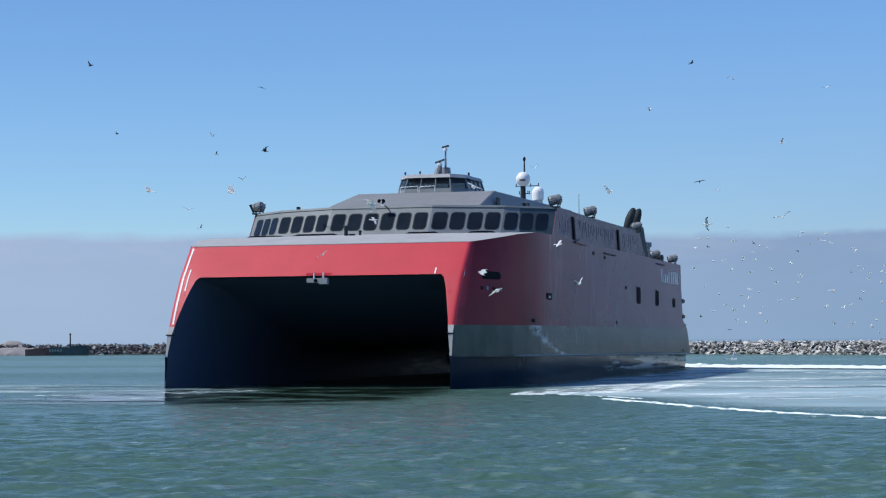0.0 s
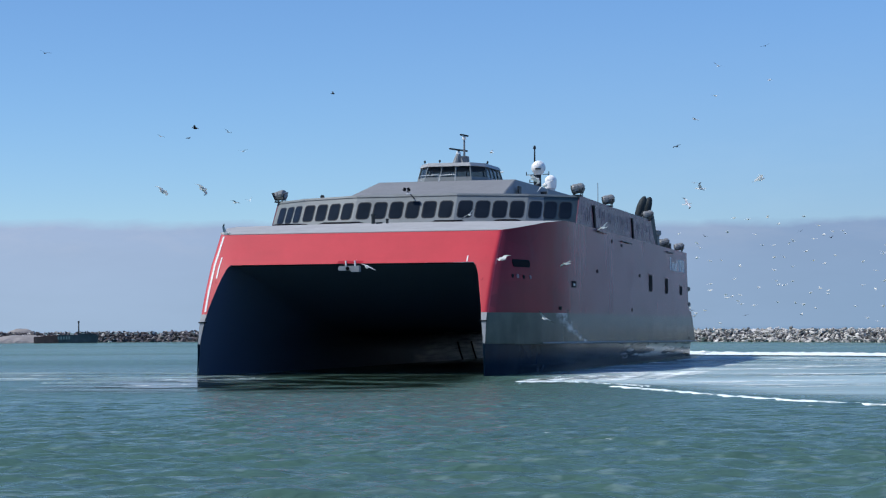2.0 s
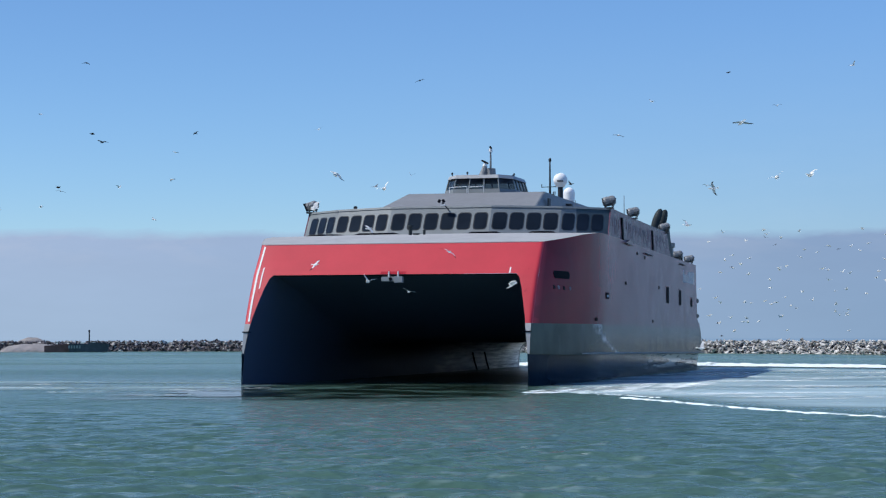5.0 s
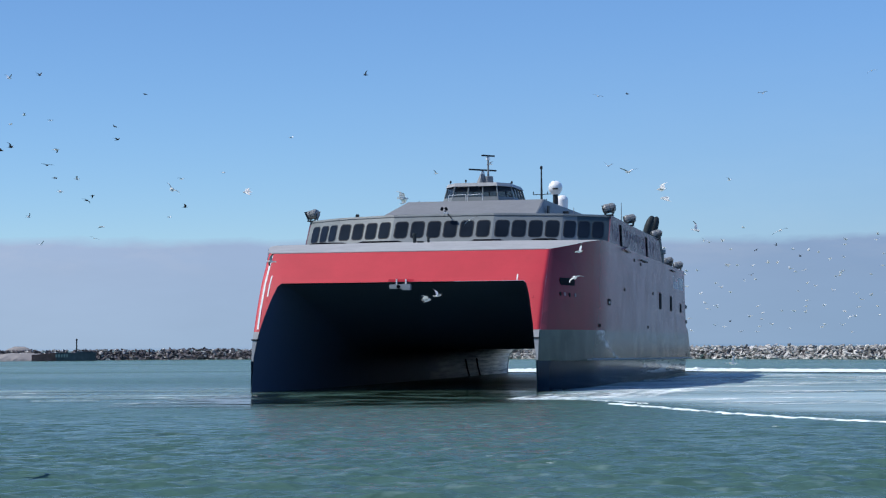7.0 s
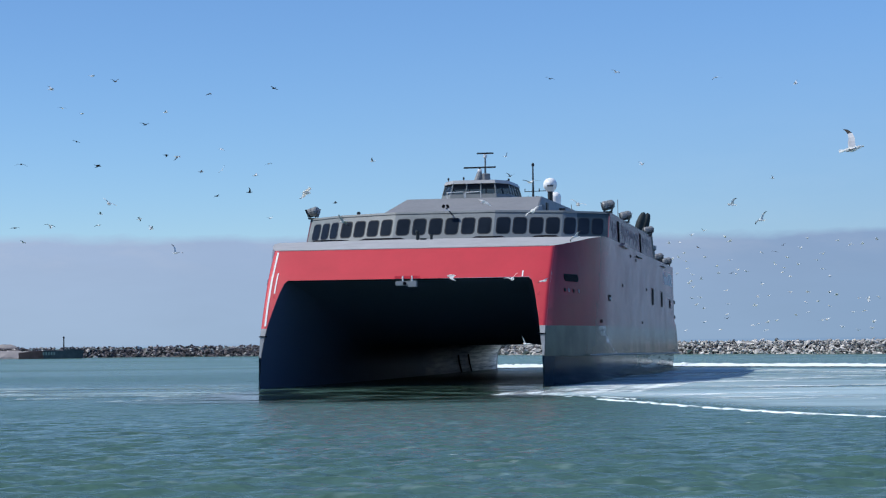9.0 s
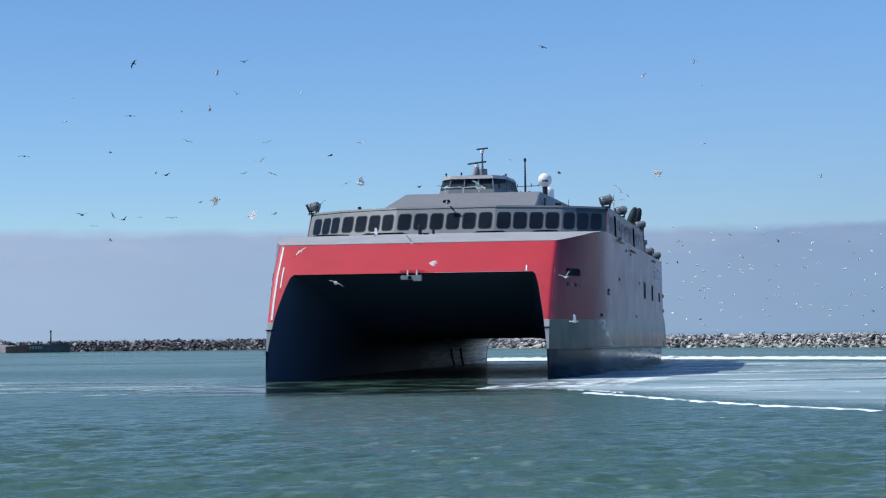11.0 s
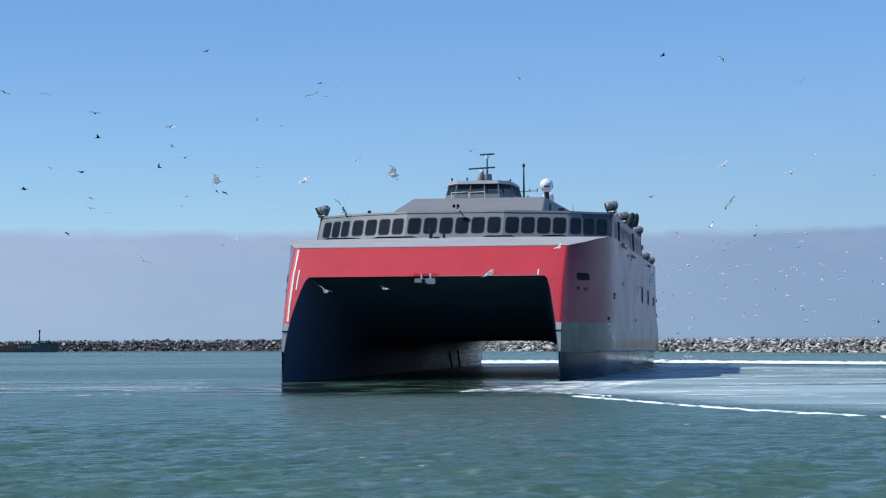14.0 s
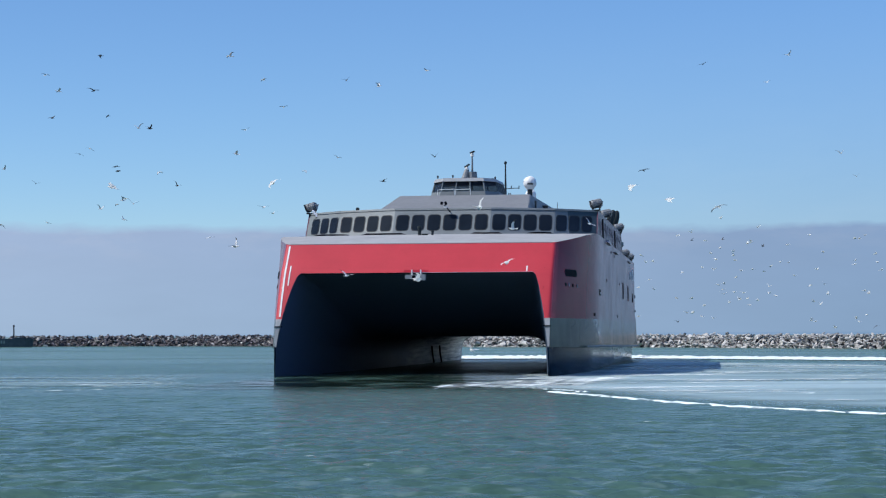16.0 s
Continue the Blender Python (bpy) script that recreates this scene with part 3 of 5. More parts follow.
def build_hull():
    for sign in (1, -1):
        bm = bmesh.new()
        rows = side_sheet((5.08, 6.2, 7.4, 8.6, 9.8, 10.9, 12.5), 1, sign)
        for j, z in enumerate((5.08, 6.2, 7.4, 8.6, 9.8, 10.9, 11.9)):
            y = stem_y(z) + CORNER
            rows[0][j] = (sign * side_x(y, z), y, z if j < 6 else lerp(DECK_EDGE, y))
        add_grid(bm, rows)
        part("side_plating", bm, M_HULL, ferry, "red plating toned for shade, fading to weathered pinkish grey", True)
        # grey belt down to the chine
        bm = bmesh.new()
        rows = []
        for k in range(len(STATIONS)):
            row = []
            for f in (0, 0.35, 0.7, 1.0):
                y0 = station_y(k, 4.0)
                z = chine_z(y0) * (1 - f) + 5.08 * f
                y = station_y(k, z)
                row.append((sign * side_x(y, z), y, z))
            rows.append(row)
        add_grid(bm, rows)
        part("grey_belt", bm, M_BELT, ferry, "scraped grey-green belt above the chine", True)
        # chine ledge with its rubbing strake
        bm = bmesh.new()
        rows = []
        for k in range(len(STATIONS)):
            y = station_y(k, 2.4)
            z = chine_z(y)
            ledge = 0.62 * min(1.0, max(0.0, (y - 1.0) / 9.0))
            x = side_x(y, z)
            rows.append([(sign * x, y, z + 0.002), (sign * (x + 0.28 * min(1.0, max(0.0, (y - 7.5) / 2))), y, z - 0.02), (sign * (x + 0.28 * min(1.0, max(0.0, (y - 7.5) / 2))), y, z - 0.17), (sign * (x - ledge), y, z - 0.19)])
        add_grid(bm, rows)
        part("chine_ledge", bm, M_BELT, ferry)
        bm = bmesh.new()
        run = [(station_y(k, 2.4)) for k in range(len(STATIONS)) if station_y(k, 2.4) > 9.5]
        add_tube(bm, [(sign * (side_x(y, chine_z(y)) + 0.27), y, chine_z(y) - 0.05) for y in run], [0.05] + [0.085] * (len(run) - 2) + [0.05], 8)
        part("chine_strake", bm, M_GREY, ferry, "worn grey rubbing strake over the lower hull")
        # dark lower demihull, outer and inner side
        bm = bmesh.new()
        rows = []
        for k in range(len(STATIONS)):
            y = station_y(k, 1.0)
            z = chine_z(y)
            ledge = 0.62 * min(1.0, max(0.0, (y - 1.0) / 9.0))
            x = side_x(y, z) - ledge
            inner = 12.08 - 2.6 * (1 - math.exp(-max(0, y) / 22))
            row = [(sign * x, y, z - 0.18), (sign * (x - 0.05), y, 1.2), (sign * (x - 0.15), y, 0.0), (sign * (x - 0.6), y, -1.6)]
            if k:
                row += [(sign * (inner + 0.3), y, -1.6)]
            else:
                row += [(sign * (x - 0.62), y, -1.6)]
            rows.append(row)
        add_grid(bm, rows)
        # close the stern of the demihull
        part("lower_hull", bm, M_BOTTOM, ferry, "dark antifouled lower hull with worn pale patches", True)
        # transom
        bm = bmesh.new()
        zs = (-1.5, 0.0, 1.9, 5.6, 6.0, 9.0, 12.0)
        add_grid(bm, [[(sign * 9.4, aft_end(z) - 0.05, z), (sign * 12.0, aft_end(z) - 0.05, z), (sign * (14.3 if z < 1.95 else 15.2), aft_end(z) - 0.05, z)] for z in zs])
        part("transom", bm, M_BELT, ferry)
        # the aft shoulder of the stern step
        bm = bmesh.new()
        add_box(bm, *sorted((sign * 13.6, sign * 15.15)), 101.0, 103.9, 5.5, 5.62)
        part("stern_platform", bm, M_GREY, ferry)
        for y, z in ((101.2, 8.3), (101.3, 6.35)):
            bm = bmesh.new()
            add_box(bm, *sorted((sign * 14.5, sign * 15.25)), y - 1.2, y + 1.6, z, z + 0.55, 0.1)
            add_tube(bm, [(sign * 14.9, y - 0.2, z), (sign * 14.9, y - 0.9, z - 0.8)], 0.1, 8)
            part("fairlead", bm, M_DARK, ferry)

    # bow face: the raked red beam over the tunnel mouth and its two legs
    bm = bmesh.new()
    zs = [9.21, 9.9, 10.6, 11.3, 11.9]
    rows = []
    for z in zs:
        rows.append(bow_corner(z, -1)[::-1] + [(x, stem_y(z), z) for x in (-10.45, -7.5, -5, -2.5, 0, 2.5, 5, 7.5, 10.45)] + bow_corner(z, 1))
    add_grid(bm, rows)
    for sign in (1, -1):
        rows = []
        for z in (9.21, 8.95, 8.6, 8.0, 7.4, 6.4, 5.5, 5.09):
            inner = min(lerp(ARCH[::-1], z), side_x(stem_y(z), z) - CORNER - 0.01)
            rows.append(bow_corner(z, sign)[::-1] + [(sign * inner, stem_y(z), z)])
        add_grid(bm, rows)
    bmesh.ops.remove_doubles(bm, verts=bm.verts, dist=0.002)
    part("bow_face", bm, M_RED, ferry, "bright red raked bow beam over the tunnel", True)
    for sign in (1, -1):
        for name, levels, mat, label in (("stem_plate", (5.088, 4.6, 4.4, 3.6, 3.0, 2.62), M_ROOFTOP, "grey stem plate over the chine"), ("stem_foot", (2.62, 2.2, 1.2, 0.0, -1.6), M_BOTTOM, "dark stem foot at the waterline")):
            bm = bmesh.new()
            rows = []
            for z in levels:
                e = side_x(stem_y(z), z)
                rows.append([(sign * (e - 0.002), stem_y(z), z), (sign * min(lerp(ARCH[::-1], z), e - 0.06), stem_y(z), z)])
            add_grid(bm, rows)
            part(name, bm, mat, ferry, label)
        bm = bmesh.new()
        add_box(bm, *sorted((sign * 11.55, sign * 12.25)), stem_y(4.4) - 0.06, stem_y(4.4) + 0.05, 4.36, 4.46)
        part("draught_mark", bm, M_BLACK, ferry)
        # white edge line and short marks on the bow
        bm = bmesh.new()
        rows = []
        for z in np.linspace(5.3, 11.75, 24):
            e = side_x(stem_y(z), z)
            rows.append([(sign * (e - 0.40), stem_y(z) - 0.03, z), (sign * (e - 0.25), stem_y(z) - 0.03, z)])
        if sign < 0:
            add_grid(bm, rows)
            part("edge_stripe", bm, M_WHITE, ferry, "white painted edge stripe")
        else:
            bm.free()
        bm = bmesh.new()
        zz = (8.1, 9.9) if sign < 0 else (9.25, 9.75)
        xx = 11.45 if sign < 0 else 9.9
        add_grid(bm, [[(sign * (xx - 0.05), stem_y(z) - 0.04, z), (sign * (xx + 0.06), stem_y(z) - 0.04, z)] for z in np.linspace(*zz, 8)])
        part("draught_scale", bm, M_WHITE, ferry)
        bm = bmesh.new()
        for x0, x1, z0, z1 in ((11.42, 11.47, 7.7, 9.6), (11.3, 11.42, 7.68, 7.74)):
            add_grid(bm, [[(sign * x0, stem_y(z) - 0.012, z), (sign * x1, stem_y(z) - 0.012, z)] for z in (z0, z1)])
        part("plate_seam", bm, M_HULL, ferry)
    # lip round the tunnel mouth
    bm = bmesh.new()
    add_grid(bm, [[(x, stem_y(9.21) - 0.03, 9.16), (x, stem_y(9.21) + 0.25, 9.10)] for x in np.linspace(-10.45, 10.45, 9)])
    part("mouth_lip", bm, M_DARK, ferry)

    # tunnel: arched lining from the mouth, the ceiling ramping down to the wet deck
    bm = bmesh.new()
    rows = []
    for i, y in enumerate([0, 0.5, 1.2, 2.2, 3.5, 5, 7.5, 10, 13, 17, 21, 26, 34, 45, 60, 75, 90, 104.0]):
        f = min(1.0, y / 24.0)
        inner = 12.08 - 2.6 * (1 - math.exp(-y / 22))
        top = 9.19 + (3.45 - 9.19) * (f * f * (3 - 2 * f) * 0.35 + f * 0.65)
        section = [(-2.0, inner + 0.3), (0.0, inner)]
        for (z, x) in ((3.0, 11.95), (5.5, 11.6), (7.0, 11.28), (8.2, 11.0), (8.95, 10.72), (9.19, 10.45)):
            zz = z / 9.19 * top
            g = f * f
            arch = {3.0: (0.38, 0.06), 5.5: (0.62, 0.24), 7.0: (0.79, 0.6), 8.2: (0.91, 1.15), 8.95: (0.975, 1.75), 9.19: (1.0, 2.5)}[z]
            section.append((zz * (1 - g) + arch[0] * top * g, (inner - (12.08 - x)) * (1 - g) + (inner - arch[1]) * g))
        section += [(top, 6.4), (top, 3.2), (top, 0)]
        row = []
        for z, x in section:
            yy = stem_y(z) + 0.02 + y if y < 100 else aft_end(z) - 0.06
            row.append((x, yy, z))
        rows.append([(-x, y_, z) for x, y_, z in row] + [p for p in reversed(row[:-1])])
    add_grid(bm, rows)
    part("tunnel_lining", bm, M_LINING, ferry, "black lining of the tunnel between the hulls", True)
    for y in (80, 87):
        bm = bmesh.new()
        add_tube(bm, [(-9.40, y + 0.5, -0.1), (-9.35, y - 1.4, 1.1), (-9.2, y - 3.0, 2.1)], 0.11, 6)
        part("tunnel_pipe", bm, M_BLACK, ferry)
    # stringers along the aft plating and a rounded lip at its end
    for sign in (1, -1):
        for z, dx in ((0.75, 0.03), (1.25, 0.06), (1.75, 0.15), (2.2, 0.27), (2.62, 0.52), (2.95, 0.9), (3.2, 1.35)):
            bm = bmesh.new()
            add_tube(bm, [(sign * (9.56 - dx), 76 + 5 * dx, z), (sign * (9.50 - dx), 105.2, z)], [0.03, 0.07], 6)
            part("stringer", bm, M_PALE, ferry, "pale stringer along the tunnel plating")
        bm = bmesh.new()
        arch = [(-0.3, -0.02), (0.0, 0.0), (1.3, 0.06), (2.0, 0.2), (2.5, 0.45), (2.9, 0.85), (3.2, 1.4), (3.36, 1.95), (3.44, 2.7)]
        add_tube(bm, [(sign * (9.50 - dx), aft_end(z) - 0.15, z) for z, dx in arch], 0.13, 8)
        part("tunnel_end_lip", bm, M_PALE, ferry, "pale rounded lip at the aft end of the tunnel", True)
    # searchlight box hung under the bow beam
    bm = bmesh.new()
    add_box(bm, -0.95, 0.85, 2.55, 3.1, 8.62, 9.0, 0.04)
    add_box(bm, 0.15, 0.9, 2.45, 2.9, 8.5, 9.02, 0.03)
    box = part("lamp_box", bm, M_ROOFTOP, ferry, "grey lamp box under the bow beam")
    for x in (-0.35, 0.45):
        bm = bmesh.new()
        add_tube(bm, [(x, 2.75, 8.95), (x, 2.75, 9.45)], 0.07, 8)
        part("hanger", bm, M_WHITE, box)
    bm = bmesh.new()
    add_tube(bm, [(-0.15, 2.52, 8.8), (-0.15, 2.72, 8.8)], 0.16, 12)
    part("lens", bm, M_BLACK, box)
    bm = bmesh.new()
    add_grid(bm, [[(x, stem_y(z) - 0.015, z) for x in (-1.1, 1.1)] for z in (9.23, 9.45)])
    part("lamp_recess", bm, M_HULL, ferry)

    # foredeck from the bow edge up to the bridge
    bm = bmesh.new()
    rows = []
    for y in (5.3, 5.75, 7, 9, 11, 13, 15, 17, 19, 21, 24, 28):
        z = lerp(DECK_EDGE, y)
        e = side_x(y, 11.9) - (CORNER if y < 5.5 else 0.0)
        rows.append([(e * f, y, z + 0.12 * (1 - f * f) * min(1, (y - 5.3) / 5)) for f in np.linspace(-1, 1, 13)])
    add_grid(bm, rows)
    part("foredeck", bm, M_DECK, ferry, "pale grey sloping foredeck", True)
    bm = bmesh.new()
    e = side_x(5.3, 11.9) - CORNER
    add_tube(bm, [(-e, 5.32, 11.9), (0, 5.32, 11.9), (e, 5.32, 11.9)], 0.07, 8)
    part("deck_edge", bm, M_DECK, ferry)
    # black lens shapes stand in for shade in the gap under the bridge front
    for x, w in GAP_SHADES:
        bm = bmesh.new()
        ring = [(x + w * math.cos(a), 17.2 + 0.9 * math.sin(a) + 0.026 * x * x) for a in np.linspace(0, 2 * math.pi, 24, endpoint=False)]
        add_prism(bm, [(p, q, lerp(DECK_EDGE, q) + 0.02) for p, q in ring], [(x + (p - x) * 0.7, q, lerp(DECK_EDGE, q) + 0.25) for p, q in ring])
        part("gap_shade", bm, M_BLACK, ferry, "dark oval standing in for the shaded gap under the bridge front")
    for x, y, hgt, r in ((-1.4, 14.5, 0.95, 0.17), (-0.2, 14.8, 0.5, 0.12), (-0.9, 14.6, 0.2, 0.3)):
        bm = bmesh.new()
        z = lerp(DECK_EDGE, y) + 0.05
        add_lathe(bm, (x, y, z), [(r, 0), (r, hgt * 0.75), (r * 1.3, hgt * 0.8), (r * 1.1, hgt)], 12)
        part("bollard", bm, M_SOOT, ferry)


GAP_SHADES = ((-11.0, 2.2), (-5.4, 2.4), (4.6, 1.7), (9.6, 1.5))
BAND = [(-14.75, 25.5), (-10.75, 21.7), (-4.75, 18.8), (4.75, 18.8), (10.75, 21.7), (14.75, 25.5)]
BAND_RAKE, BAND_Z0, BAND_Z1 = 2.15, 13.15, 16.02


def band_point(i, f, z, out=0.0):
    """A point on facet i of the bridge front, at f of its length and height z."""
    (x0, y0), (x1, y1) = BAND[i], BAND[i + 1]
    k = (z - BAND_Z0) / (BAND_Z1 - BAND_Z0)
    d = Vector((x1 - x0, y1 - y0)).normalized()
    nx, ny = d.y, -d.x
    return ((x0 + (x1 - x0) * f) * (1 - 0.004 * k) + nx * out, y0 + (y1 - y0) * f + BAND_RAKE * k + ny * out, z)


def rounded_window(bm, i, f0, f1, z0, z1, out, corner=0.22):
    """A rounded pane standing proud of facet i."""
    (x0, y0), (x1, y1) = BAND[i], BAND[i + 1]
    length = math.hypot(x1 - x0, y1 - y0)
    rf = corner / length
    ring = []
    for cx, cz, a0 in ((f1 - rf, z1 - corner, 0), (f0 + rf, z1 - corner, 90), (f0 + rf, z0 + corner, 180), (f1 - rf, z0 + corner, 270)):
        for a in (0, 30, 60, 90):
            t = radians(a0 + a)
            ring.append((cx + rf * math.cos(t), cz + corner * math.sin(t)))
    add_prism(bm, [band_point(i, f, z, -0.05) for f, z in ring], [band_point(i, f, z, out) for f, z in ring])


def build_bridge():
    bm = bmesh.new()
    rows = []
    for z in (BAND_Z0, 13.8, 15.4, BAND_Z1):
        row = []
        for i in range(5):
            row.append(band_point(i, 0, z))
        row.append(band_point(4, 1, z))
        rows.append(row)
    add_grid(bm, rows)
    band = part("bridge_front", bm, M_HOUSE, ferry, "grey faceted bridge front")
    bm = bmesh.new()
    corners = ((0.36, 13.3), (1.0, 13.3), (1.0, 15.84), (0.30, 15.84))
    add_prism(bm, [band_point(4, f, z, -0.02) for f, z in corners], [band_point(4, f, z, 0.010) for f, z in corners])
    part("wing_panel", bm, M_TEAL, band, "dark teal panel round the outer windows")
    for i, count, lo, hi in ((0, 3, 0.12, 0.985), (1, 4, 0.015, 0.985), (2, 6, 0.01, 0.99), (3, 4, 0.015, 0.985), (4, 3, 0.015, 0.90)):
        step = (hi - lo) / count
        for k in range(count):
            length = math.dist(BAND[i], BAND[i + 1])
            gap = 0.20 / length
            bm = bmesh.new()
            rounded_window(bm, i, lo + k * step + gap * 0.55, lo + (k + 1) * step - gap * 0.55, 13.74, 15.40, 0.02, 0.32)
            part("window_surround", bm, M_DARK, band)
            bm = bmesh.new()
            rounded_window(bm, i, lo + k * step + gap * 1.0, lo + (k + 1) * step - gap * 1.0, 13.81, 15.33, 0.035, 0.28)
            part("window", bm, M_GLASS, band, "dark bridge window")
    bm = bmesh.new()
    for i in range(5):
        ring = [band_point(i, 0, 15.86, 0.0), band_point(i, 1, 15.86, 0.0), band_point(i, 1, 16.03, 0.0), band_point(i, 0, 16.03, 0.0)]
        add_prism(bm, ring, [band_point(i, 0, 15.86, 0.09), band_point(i, 1, 15.86, 0.09), band_point(i, 1, 16.05, 0.09), band_point(i, 0, 16.05, 0.09)])
    part("eyebrow", bm, M_HOUSE, ferry)

    # superstructure sides and roof
    for sign in (1, -1):
        bm = bmesh.new()
        add_prism(bm, [(sign * 14.78, 25.45, 13.15), (sign * 14.76, 27.6, 16.04), (sign * 14.78, 72.0, 15.85), (sign * 14.78, 74.4, 14.0), (sign * 14.78, 76.4, 13.1)],
                  [(sign * 14.3, 25.45, 13.15), (sign * 14.3, 27.6, 16.04), (sign * 14.3, 72.0, 15.85), (sign * 14.3, 74.4, 14.0), (sign * 14.3, 76.4, 13.1)])
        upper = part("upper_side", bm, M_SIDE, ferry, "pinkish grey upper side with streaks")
        for y, z0, z1 in ((34.6, 13.0, 15.5), (58.2, 12.95, 15.45)):
            bm = bmesh.new()
            add_prism(bm, [(sign * 14.72, y - 0.62, z1), (sign * 14.72, y + 0.28, z1), (sign * 14.72, y + 1.0, z0 + 0.2), (sign * 14.72, y + 0.1, z0 + 0.2)],
                      [(sign * 14.88, y - 0.62, z1), (sign * 14.88, y + 0.28, z1), (sign * 14.88, y + 1.0, z0 + 0.2), (sign * 14.88, y + 0.1, z0 + 0.2)])
            part("side_slot", bm, M_BLACK, upper, "narrow dark slot")
        bm = bmesh.new()
        add_prism(bm, [(sign * 14.95, 32.4, 13.0), (sign * 14.95, 38.2, 12.9), (sign * 14.95, 36.4, 13.35), (sign * 14.95, 35.0, 13.4)],
                  [(sign * 15.5, 32.4, 13.0), (sign * 15.5, 38.2, 12.9), (sign * 15.5, 36.4, 13.3), (sign * 15.5, 35.0, 13.35)])
        part("landing_bracket", bm, M_HULL, ferry)
        rng = random.Random(7)
        for y0, y1, cnt in ((28.6, 33.3, 5), (38.0, 56.0, 17), (61.0, 72.0, 9)):
            for k in range(cnt):
                y = y0 + (y1 - y0) * k / cnt
                bm = bmesh.new()
                w = (y1 - y0) / cnt * rng.uniform(0.22, 0.7)
                z1 = 15.35 - rng.uniform(0, 0.25)
                z0 = 13.65 + rng.uniform(0, 1.0)
                lean = rng.uniform(-0.7, 0.9)
                add_prism(bm, [(sign * 14.77, y, z0), (sign * 14.77, y + w, z0), (sign * 14.75, y + w + lean, z1), (sign * 14.75, y + lean, z1)],
                          [(sign * 14.795, y, z0), (sign * 14.795, y + w, z0), (sign * 14.79, y + w + lean, z1), (sign * 14.79, y + lean, z1)])
                part("painted_bar", bm, M_GHOST, upper)
    bm = bmesh.new()
    ring = [band_point(i, 0, BAND_Z1)[:2] for i in range(5)] + [band_point(4, 1, BAND_Z1)[:2], (14.7, 72.0), (-14.7, 72.0)]
    add_prism(bm, [(x, y, 15.7) for x, y in ring], [(x, y, 15.99) for x, y in ring])
    part("house_roof", bm, M_ROOF, ferry, "grey flat house roof")
    bm = bmesh.new()
    add_box(bm, -15.1, 15.1, 27, 99.2, 12.8, 13.09)
    part("aft_deck", bm, M_ROOF, ferry)
    bm = bmesh.new()
    add_box(bm, -14.3, 14.3, 71.4, 72.0, 13.05, 15.7)
    part("house_back", bm, M_HOUSE, ferry)

    # raised roof house in front of and round the wheelhouse
    bm = bmesh.new()
    a, b, c, d = (-7.2, 24.6, 16.0), (8.0, 24.6, 16.0), (8.6, 71, 16.0), (-7.7, 71, 16.0)
    e, f, g, h2 = (-6.3, 33.4, 18.12), (7.4, 33.4, 18.12), (7.7, 68.5, 18.3), (-6.5, 68.5, 18.3)
    vs = {k: bm.verts.new(k) for k in (a, b, c, d, e, f, g, h2)}
    for q in ((a, b, f, e), (b, c, g, f), (c, d, h2, g), (d, a, e, h2), (e, f, g, h2), (a, d, c, b)):
        bm.faces.new([vs[k] for k in q])
    bmesh.ops.bevel(bm, geom=list(bm.edges), offset=0.06, segments=2, affect="EDGES")
    roof = part("roof_house", bm, M_ROOF, ferry, "grey sloping roof house below the wheelhouse")
    bm = bmesh.new()
    add_box(bm, 8.02, 8.16, 31.4, 32.6, 16.35, 17.35, 0.02)
    part("roof_door", bm, M_DARK, roof, "dark access door")
    for y, z in ((44, 17.2), (50, 17.2)):
        bm = bmesh.new()
        add_box(bm, 7.7, 8.3, y, y + 0.7, z, z + 0.4)
        part("vent_louvre", bm, M_DARK, roof)

    # wheelhouse
    plan = [(-2.45, 36.0), (-3.75, 38.0), (-3.95, 44.5), (3.95, 44.5), (3.75, 38.0), (2.45, 36.0)]

    def lvl(z, grow=1.0):
        k = 1.0 - 0.15 * (z - 18.1) / 2.2
        return [(x * k * grow, 40.5 + (y - 40.5) * k * grow, z) for x, y in plan]

    bm = bmesh.new()
    add_prism(bm, lvl(18.0), lvl(18.72))
    wheel = part("wheelhouse", bm, M_HOUSE, ferry, "small grey wheelhouse with a ring of windows")
    bm = bmesh.new()
    add_prism(bm, lvl(18.7, 0.975), lvl(19.82, 0.975))
    part("window_ring", bm, M_PANE, wheel, "dark wheelhouse windows")
    bm = bmesh.new()
    add_prism(bm, lvl(19.80, 1.03), lvl(20.16, 1.0))
    part("wheelhouse_roof", bm, M_ROOFTOP, wheel, "pale grey wheelhouse roof")
    lo, hi = lvl(18.7, 0.985), lvl(19.82, 0.985)
    for i in range(6):
        j = (i + 1) % 6
        seg = math.dist(lo[i], lo[j])
        cnt = max(1, round(seg / 1.7))
        for k in range(cnt):
            f = k / cnt
            p = Vector(lo[i]).lerp(Vector(lo[j]), f)
            q = Vector(hi[i]).lerp(Vector(hi[j]), f)
            bm = bmesh.new()
            add_tube(bm, [p, q], 0.075, 6)
            part("mullion", bm, M_HOUSE, wheel)
    for x, y, w in ((-2.6, 35.6, 1.8), (-0.7, 35.3, 1.6)):
        bm = bmesh.new()
        add_tube(bm, [(x, 35.55, 18.85), (x + w, 35.35, 18.9)], 0.035, 6)
        add_tube(bm, [(x, 35.55, 18.85), (x, 35.6, 18.3)], 0.035, 6)
        add_tube(bm, [(x + w, 35.35, 18.9), (x + w, 35.45, 18.3)], 0.035, 6)
        part("hand_rail", bm, M_WHITE, wheel)
    for x, y, z in ((-3.0, 38.6, 20.1), (-1.3, 38.0, 20.1), (2.9, 41, 20.1), (2.4, 43, 20.1)):
        bm = bmesh.new()
        add_lathe(bm, (x, y, z), [(0.05, -0.1), (0.04, 0.25), (0.10, 0.28), (0.10, 0.45), (0.04, 0.5)], 8)
